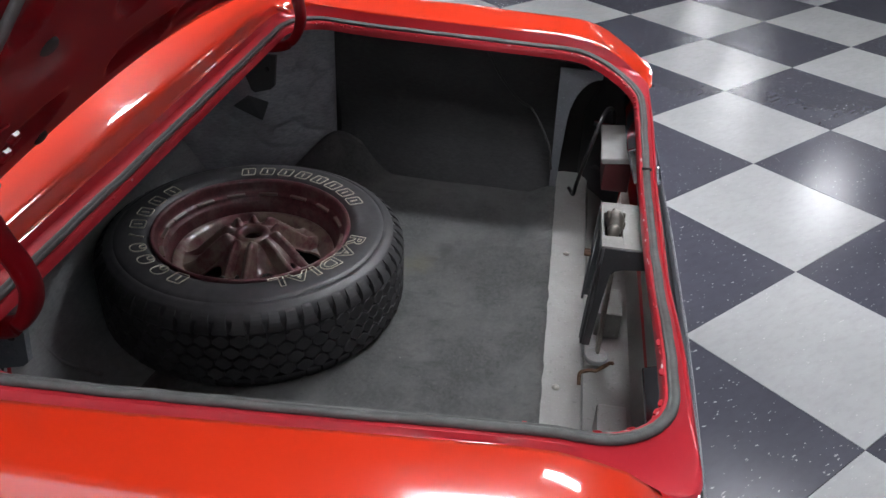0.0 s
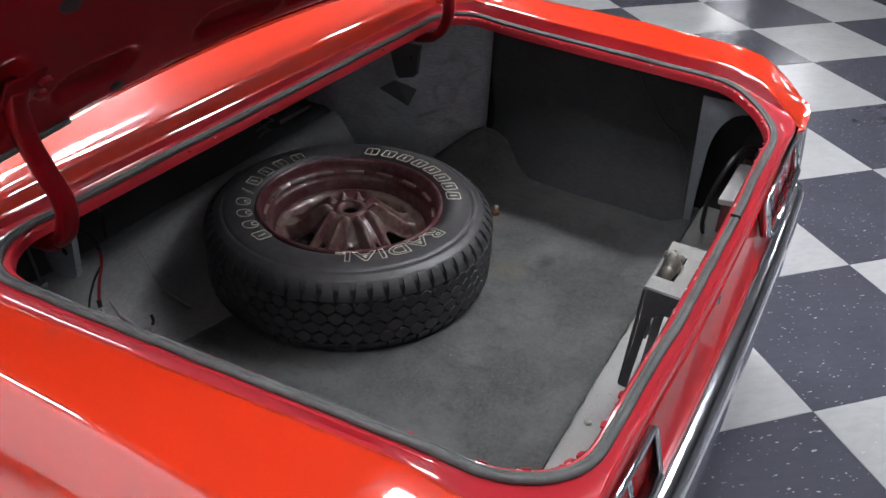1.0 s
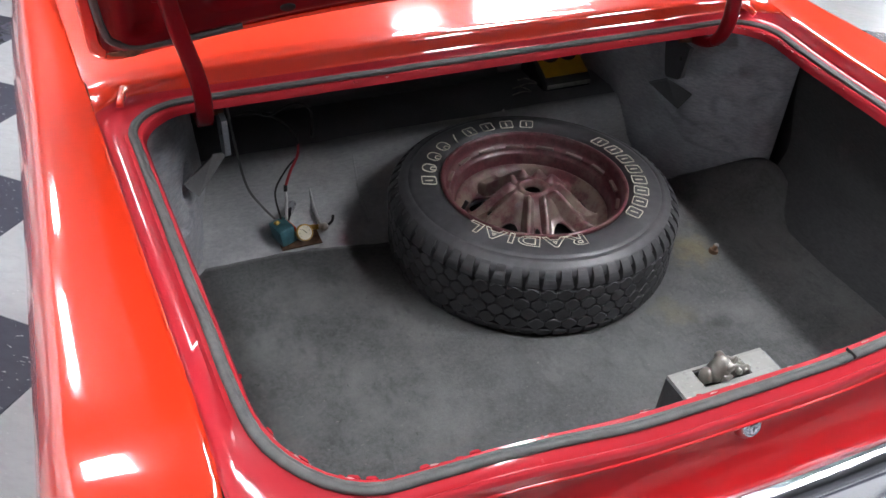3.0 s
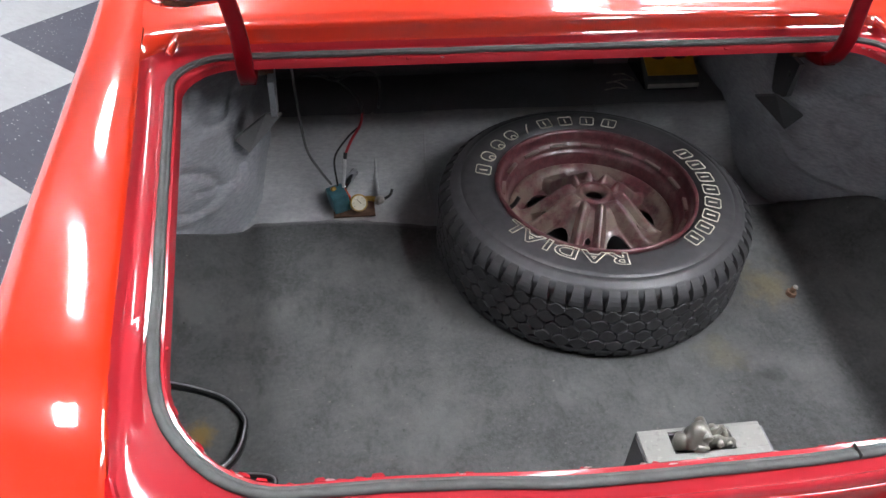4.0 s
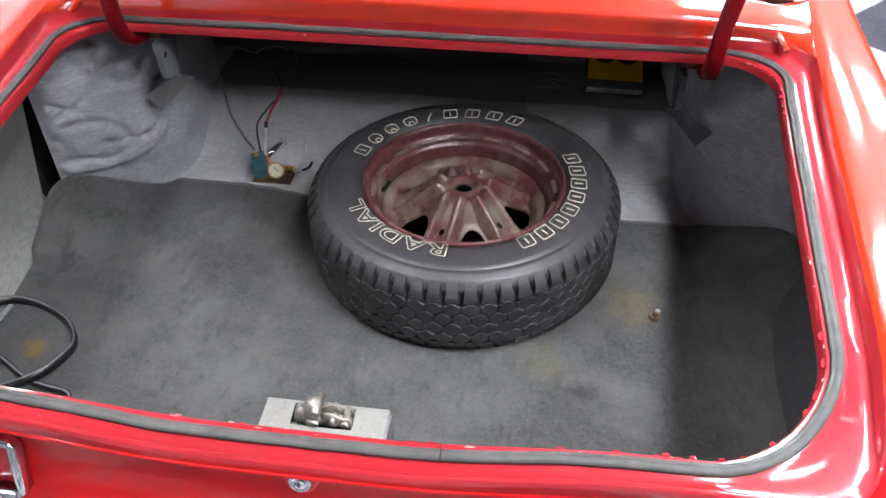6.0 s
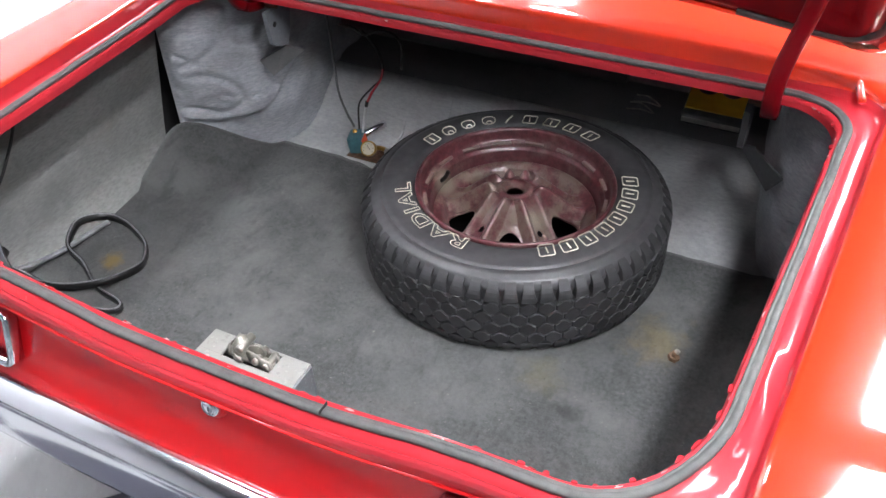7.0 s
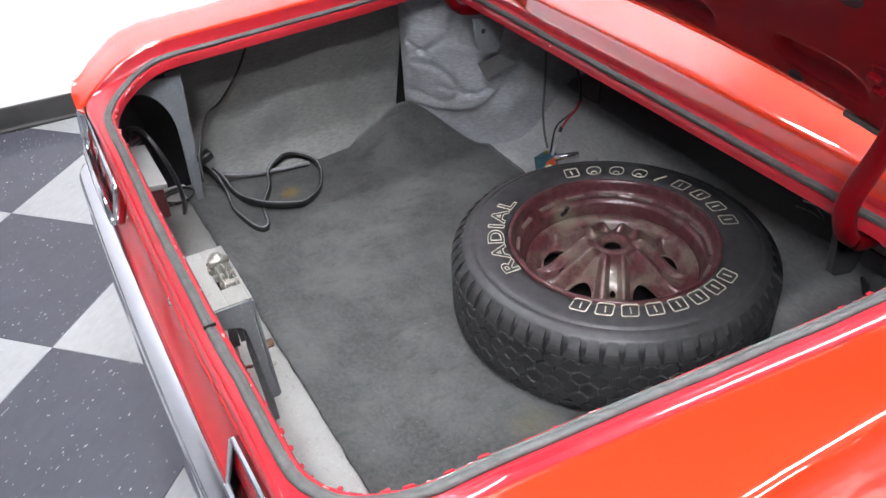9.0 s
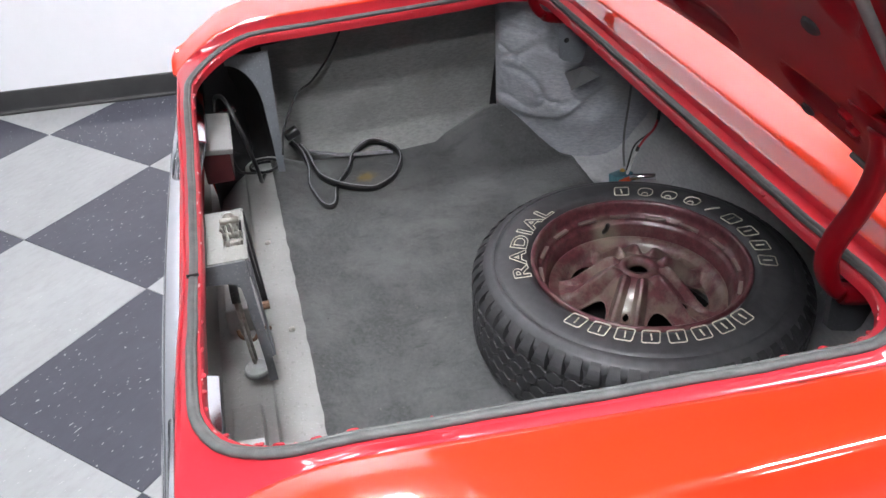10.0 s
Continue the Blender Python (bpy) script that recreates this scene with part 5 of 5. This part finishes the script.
tagged(valve, "teal solenoid valve with orange label and brass pressure gauge", "solenoid valve")
part("base_plate", box(0.022, -0.004, 0.002, 0.088, 0.052, 0.003, 0.001), RUST, valve, smooth=False)
part("solenoid_body", box(-0.010, 0.006, 0.024, 0.036, 0.046, 0.042, 0.003, pose(0, 0, 0, 0, -8, 18)), BLUE_PAINT, valve, "teal solenoid body")
part("label_plate", box(0.0105, 0.006, 0.029, 0.003, 0.034, 0.026, 0.0008, pose(0, 0, 0, 0, -8, 18)), ORANGE, valve, "orange label")
part("face_screw", cyl(0.0045, 0.003, 12, Matrix.Translation((-0.017, -0.0165, 0.026)) @ pose(0, 0, 0, 90, 0, 18)), CHROME, valve)
part("coil_tube", cyl(0.0085, 0.062, 16, Matrix.Translation((0.014, 0.048, 0.040)) @ pose(0, 0, 0, -82, 0, -29), 0.001), CHROME, valve, "bright metal coil tube")
g = part("gauge_case", revolve([(0.0001, -0.014), (0.016, -0.013), (0.0185, -0.008), (0.0185, 0.004), (0.0165, 0.0052), (0.0155, 0.003)], 32), BRASS, valve, "yellowed brass gauge case")
g.matrix_basis = Matrix.Translation((0.032, -0.014, 0.026)) @ pose(0, 0, 0, 55, 0, 12)
part("dial", cyl(0.0155, 0.002, 32, Matrix.Translation((0, 0, 0.0025))), DIAL, g, "pale gauge dial", smooth=False)
part("needle", box(0, 0.003, 0.004, 0.0012, 0.013, 0.0006, 0.0002, pose(0, 0, 0, 0, 0, 35)), BLACK_VOID, g, smooth=False)
for k in range(7):
    a = radians(-30 + k * 40)
    part("tick", box(0.012 * math.cos(a), 0.012 * math.sin(a), 0.0038, 0.003, 0.0007, 0.0003, 0, pose(0, 0, 0, 0, 0, math.degrees(a))), BLACK_VOID, g, smooth=False)
part("elbow_fitting", tube([(0.032, 0.004, 0.016), (0.05, 0.01, 0.018), (0.068, 0.004, 0.020)], 0.006, 10, 5), BRASS, valve, "brass pipe fitting")
part("end_fitting", revolve([(0.0001, 0.012), (0.006, 0.011), (0.009, 0.006), (0.009, -0.006), (0.006, -0.010), (0.0001, -0.01)], 16), OLD_METAL, valve).matrix_basis = Matrix.Translation((0.077, -0.002, 0.022)) @ pose(0, 0, 0, 60, 0, 30)
part("clip", tube([(0.085, 0.006, 0.016), (0.100, 0.012, 0.022), (0.106, 0.022, 0.030)], 0.003, 8, 4), BLACK_VOID, valve)
part("terminal", cyl(0.006, 0.012, 12, Matrix.Translation((-0.020, 0.014, 0.043)) @ pose(0, 0, 0, 40, 30, 0), 0.001), BRASS, valve)

w1 = part("grey_cable", tube([(-0.408, 0.970, 0.434), (-0.43, 0.975, 0.468), (-0.452, 0.985, 0.51), (-0.462, 0.995, 0.57), (-0.468, 1.00, 0.65), (-0.475, 1.0, 0.755)], 0.0028, 8, 8), WIRE_GREY)
tagged(w1, "thin grey cable hanging from the deck to the valve", "cable")
w2 = empty("wire_pair")
tagged(w2, "black taped red and white wire pair plugged into the valve", "wire")
part("white_lead", tube([(-0.383, 0.966, 0.428), (-0.378, 0.975, 0.472), (-0.377, 0.982, 0.492)], 0.0032, 8, 6), WIRE_WHITE, w2)
part("tape_band", tube([(-0.377, 0.982, 0.490), (-0.375, 0.985, 0.503)], 0.0042, 8, 3), WIRE_BLACK, w2)
part("red_lead", tube([(-0.375, 0.985, 0.500), (-0.362, 0.992, 0.528), (-0.342, 1.0, 0.560), (-0.337, 1.005, 0.585)], 0.003, 8, 6), WIRE_RED, w2)
part("black_lead", tube([(-0.337, 1.005, 0.580), (-0.345, 1.01, 0.615), (-0.375, 1.02, 0.645), (-0.40, 1.03, 0.655)], 0.0035, 8, 6), WIRE_BLACK, w2)
part("second_lead", tube([(-0.395, 0.97, 0.43), (-0.398, 0.985, 0.49), (-0.37, 0.998, 0.53), (-0.345, 1.0, 0.555)], 0.0022, 8, 6), WIRE_BLACK, w2)
w3 = part("wire_loom", tube([(-0.46, 1.03, 0.66), (-0.42, 1.02, 0.665), (-0.39, 1.02, 0.652), (-0.35, 1.02, 0.668), (-0.32, 1.03, 0.662), (-0.30, 1.03, 0.64), (-0.302, 1.03, 0.58)], 0.003, 8, 6), WIRE_BLACK)
tagged(w3, "black wiring loom under the rear deck", "wiring")

# ---- yellow box on the seat shelf ----
yb = empty("parts_box", (0.378, 1.165, 0.529))
tagged(yb, "yellow and black box with a rounded grey front edge", "box")
rows = []
for x in (-0.062, -0.060, 0.060, 0.062):
    k = 0.004 if abs(x) > 0.061 else 0
    rows.append([Vector((x, y, z)) for y, z in ((-0.032 + k, 0.006), (-0.036 + k, 0.014), (-0.035 + k, 0.024 - k), (-0.028, 0.031 - k), (0.09, 0.085 - k), (0.12, 0.085 - k), (0.12, 0.002), (-0.02, 0.002))])
part("case", loft(rows, closed=True, cap=True), simple("grey_plastic_case", grey(0.10), 0.25, var=0.2), yb, "grey plastic case")
slope = math.degrees(math.atan2(0.054, 0.118))
part("lid_card", box(0, 0.028, 0.0585, 0.118, 0.105, 0.003, 0.001, pose(0, 0, 0, slope, 0, 0)), YELLOW, yb, "yellow card top", smooth=False)
for x in (-0.024, 0.026):
    bm = cyl(0.024, 0.0016, 28)
    bmesh.ops.transform(bm, matrix=Matrix.Translation((x, 0.036, 0.0647)) @ pose(0, 0, 0, slope, 0, 0) @ Matrix.Diagonal((1, 0.85, 1, 1)), verts=bm.verts)
    part("printed_disc", bm, BLACK_VOID, yb, "black printed disc", smooth=False)
part("front_strip", box(0, -0.0345, 0.018, 0.121, 0.004, 0.011, 0.0015), OLD_METAL, yb, "bright metal front strip")
for dx, dz in ((0, 0), (0.012, 0.02)):
    c = part("wire_clip", tube([(0.205 + dx, 1.10, 0.56 + dz), (0.235 + dx, 1.105, 0.562 + dz), (0.262 + dx, 1.11, 0.556 + dz), (0.235 + dx, 1.115, 0.570 + dz), (0.21 + dx, 1.11, 0.572 + dz)], 0.0016, 6, 6), OLD_METAL)
    tagged(c, "small bent bright wire clip under the deck", "wire clip")

# ---- loose rubber strip on the carpet ----
RIBBON = [(-0.0036, -0.0085), (-0.0040, 0.0060), (0.0040, 0.0060), (0.0036, -0.0085)]
CREST = [(-0.0018, 0.0058), (-0.0014, 0.0070), (-0.0005, 0.0074), (0.0005, 0.0074), (0.0014, 0.0070), (0.0018, 0.0058)]
loop = [(-0.757, 0.217, 0.461), (-0.748, 0.235, 0.440), (-0.732, 0.246, 0.414), (-0.700, 0.249, 0.402), (-0.631, 0.242, 0.3995), (-0.570, 0.251, 0.3995), (-0.532, 0.261, 0.3995), (-0.516, 0.275, 0.3995), (-0.530, 0.290, 0.4000), (-0.600, 0.304, 0.4000), (-0.675, 0.345, 0.4010), (-0.735, 0.367, 0.408), (-0.750, 0.410, 0.430),
        (-0.750, 0.450, 0.421), (-0.725, 0.479, 0.410), (-0.689, 0.483, 0.4015), (-0.640, 0.466, 0.4005), (-0.600, 0.444, 0.4000), (-0.572, 0.410, 0.4005), (-0.565, 0.379, 0.4020), (-0.578, 0.315, 0.4175), (-0.639, 0.276, 0.4110), (-0.700, 0.264, 0.4060), (-0.735, 0.256, 0.4220), (-0.752, 0.236, 0.4520)]
strip = empty("rubber_strip")
tagged(strip, "loose loop of black rubber ribbon standing on edge on the carpet", "rubber strip")
line_pts = smooth_path(loop, 7)
part("ribbon", sweep(line_pts, RIBBON), RUBBER, strip)
# Pale crest stands in for the highlight on the ribbon's top edge.
part("crest", sweep(line_pts, CREST), EDGE_GREY, strip, "pale strip for the highlight along the upper edge")
tail = part("rubber_strip", sweep(smooth_path([(-0.752, 0.258, 0.428), (-0.738, 0.33, 0.412), (-0.732, 0.40, 0.406), (-0.726, 0.470, 0.402)], 7), [(-0.0055, -0.003), (-0.0055, 0.002), (-0.004, 0.0035), (0.004, 0.0035), (0.0055, 0.002), (0.0055, -0.003)]), EDGE_GREY)
tagged(tail, "short straight end of grey rubber strip lying on the carpet", "rubber strip")
clump = part("cable_clip", box(-0.728, 0.222, 0.498, 0.024, 0.038, 0.022, 0.006, pose(0, 0, 0, 20, 0, 10)), WIRE_BLACK)
tagged(clump, "black rubber clip on the side panel behind the brace", "clip")

# wires in the rear corners
for side in (-1, 1):
    pts = [(CX + side * 0.585, 0.060, 0.640), (CX + side * 0.600, 0.066, 0.668), (CX + side * 0.560, 0.084, 0.682), (CX + side * 0.505, 0.100, 0.662), (CX + side * 0.490, 0.118, 0.590), (CX + side * 0.540, 0.128, 0.500), (CX + side * 0.600, 0.130, 0.440), (CX + side * 0.650, 0.140, 0.430)]
    c = part("lamp_cable", tube(pts, 0.0048, 8, 8), WIRE_BLACK)
    tagged(c, "black lamp cable looping in the rear corner of the trunk", "cable")
    pts = [(CX + side * 0.62, 0.19, 0.49), (CX + side * 0.66, 0.205, 0.54), (CX + side * 0.715, 0.25, 0.597), (CX + side * 0.717, 0.285, 0.62), (CX + side * 0.717, 0.315, 0.65), (CX + side * 0.715, 0.345, 0.69), (CX + side * 0.712, 0.375, 0.745)]
    c = part("side_cable", tube(pts, 0.003, 8, 8), WIRE_BLACK)
    tagged(c, "thin black cable running up the side panel", "cable")
pts = [(-0.730 + 0.030 * math.cos(radians(a)), 0.143 + 0.036 * math.sin(radians(a)), 0.418 + 0.004 * math.sin(radians(a * 0.5))) for a in range(-30, 700, 30)] + [(-0.66, 0.085, 0.45), (-0.60, 0.075, 0.52), (-0.55, 0.07, 0.57)]
c = part("coiled_cable", tube(pts, 0.0035, 8, 3), WIRE_BLACK)
tagged(c, "small coil of thin black cable on the bare sill", "cable")
c = part("wire_stub", tube([(-0.09, 0.10, 0.42), (-0.075, 0.10, 0.435), (-0.07, 0.085, 0.44), (-0.055, 0.07, 0.43), (-0.05, 0.05, 0.445), (-0.06, 0.045, 0.455)], 0.0035, 8, 6), RUST)
tagged(c, "short rusty bent wire stub on the sill", "wire")

# small hardware
b = empty("carpet_bolt", (0.461, 0.596, 0.391))
tagged(b, "small rusty bolt standing on the carpet", "bolt")
part("shank", cyl(0.0055, 0.022, 12, pose(0, 0, 0.010, 0, 12, 0), 0.001), RUST, b)
part("nut", cyl(0.0105, 0.008, 6, pose(0, 0, 0.006, 0, 12, 0)), RUST, b, smooth=False)
part("cap", cyl(0.0048, 0.006, 12, pose(0.004, 0, 0.021, 0, 12, 0), 0.001), OLD_METAL, b)
for x, y, z in ((-0.09, 0.140, 0.4085), (0.36, 0.135, 0.4085), (-0.40, 0.12, 0.4085)):
    s = part("sill_screw", revolve([(0.0001, 0.003), (0.004, 0.0028), (0.0065, 0.001), (0.007, -0.002)], 16), OLD_METAL)
    s.location = (x, y, z)
    tagged(s, "small dull screw head in the bare sill", "screw")
rng = random.Random(21)
dirt = bmesh.new()
for k in range(90):
    if k < 55:
        x, y = rng.gauss(0.40, 0.06), rng.gauss(0.58, 0.10)
    else:
        x, y = rng.uniform(-0.62, 0.55), rng.uniform(0.19, 0.85)
    r = rng.uniform(0.0006, 0.0022)
    c = Vector((x, y, 0.3885 + 0.004 * noise.noise(Vector((x * 4, y * 4, 1))) + 0.0012 * noise.noise(Vector((x * 22, y * 22, 3)))))
    v = [dirt.verts.new(c + Vector((dx * r * rng.uniform(0.6, 1.8), dy * r * rng.uniform(0.6, 1.8), dz * r))) for dx, dy, dz in ((1, 0, 0), (0, 1, 0), (-1, 0, 0), (0, -1, 0), (0, 0, 1.2))]
    for q in range(4):
        dirt.faces.new((v[q], v[(q + 1) % 4], v[4]))
crumbs = part("carpet_crumb", dirt, simple("pale_crumb", (0.36, 0.32, 0.22), 0.8, var=0.4, scale=40), None, smooth=False)
tagged(crumbs, "scattered pale crumbs of dirt on the trunk carpet", "dirt", kind="stuff")

# ---- floor tiles ----
TS, PHI, OX, OY = 0.5222, radians(-44.5), 0.635, -0.204
ca, sa = math.cos(PHI), math.sin(PHI)


def tile_mesh(name, material):
    h, s = 0.003, TS / 2 - 0.0006
    v = []
    for k, z in ((s, -0.004), (s, h - 0.0009), (s - 0.0010, h)):
        v += [(-k, -k, z), (k, -k, z), (k, k, z), (-k, k, z)]
    f = [(8, 9, 10, 11)]
    for a in (0, 4):
        for i in range(4):
            j = (i + 1) % 4
            f.append((a + i, a + j, a + 4 + j, a + 4 + i))
    me = bpy.data.meshes.new(name)
    me.from_pydata(v, [], f)
    me.materials.append(material)
    return me


TM = (tile_mesh("tile_light", TILE_LIGHT), tile_mesh("tile_dark", TILE_DARK))
cells = []
for i in range(-46, 47):
    for j in range(-46, 47):
        x = OX + TS * (ca * (i + 0.5) - sa * (j + 0.5))
        y = OY + TS * (sa * (i + 0.5) + ca * (j + 0.5))
        if X0 - 0.4 < x < X1 + 0.4 and Y0 - 0.4 < y < Y1 + 0.4:
            cells.append((i, j, x, y))
cells.sort(key=lambda c: (c[2] - 1.0) ** 2 + (c[3] - 0.3) ** 2)
far = {0: ([], []), 1: ([], [])}
for n, (i, j, x, y) in enumerate(cells):
    dark = (i + j + DARK) % 2
    reach = TS * 0.71
    if x - reach < X0 or x + reach > X1 or y - reach < Y0 or y + reach > Y1:
        # cut at the walls
        bm = bmesh.new()
        bm.from_mesh(TM[dark])
        bm.transform(pose(x, y, -0.003, 0, 0, math.degrees(PHI)))
        for co, no in (((X0, 0, 0), (-1, 0, 0)), ((X1, 0, 0), (1, 0, 0)), ((0, Y0, 0), (0, -1, 0)), ((0, Y1, 0), (0, 1, 0))):
            bmesh.ops.bisect_plane(bm, geom=bm.verts[:] + bm.edges[:] + bm.faces[:], plane_co=co, plane_no=no, clear_outer=True)
        if not bm.faces:
            bm.free()
            continue
        if n < 300:
            me = bpy.data.meshes.new("tile_cut")
            bm.to_mesh(me)
            me.materials.append((TILE_LIGHT, TILE_DARK)[dark])
            ob = new("tile", me)
            ob.parent = room_floor
        else:
            fv, ff = far[dark]
            b0 = len(fv)
            bm.verts.index_update()
            fv += [tuple(v.co) for v in bm.verts]
            ff += [tuple(b0 + v.index for v in f.verts) for f in bm.faces]
        bm.free()
    elif n < 300:
        ob = new("tile", TM[dark])
        ob.parent = room_floor
        ob.matrix_basis = pose(x, y, -0.003, 0, 0, math.degrees(PHI))
    else:
        fv, ff = far[dark]
        b0 = len(fv)
        for v in TM[dark].vertices:
            fv.append((x + ca * v.co.x - sa * v.co.y, y + sa * v.co.x + ca * v.co.y, v.co.z - 0.003))
        ff += [tuple(b0 + k for k in p.vertices) for p in TM[dark].polygons]
for dark, (fv, ff) in far.items():
    me = bpy.data.meshes.new("far_tiles")
    me.from_pydata(fv, [], ff)
    me.materials.append((TILE_LIGHT, TILE_DARK)[dark])
    ob = new("far_tiles", me)
    ob.parent = room_floor
    ob["kind"] = "stuff"

# ---- the car stands a little nose-up and askew to the room: set it and its load down ----
STAND = pose(0.0147, 0.0237, -0.0210, 1.716, 0.0, -0.49)
for ob in list(scene.objects):
    if ob.parent is None and ob.type != "CAMERA" and ob.get("kind") != "structure" and ob.get("category") != "ceiling light":
        ob.matrix_basis = STAND @ ob.matrix_basis
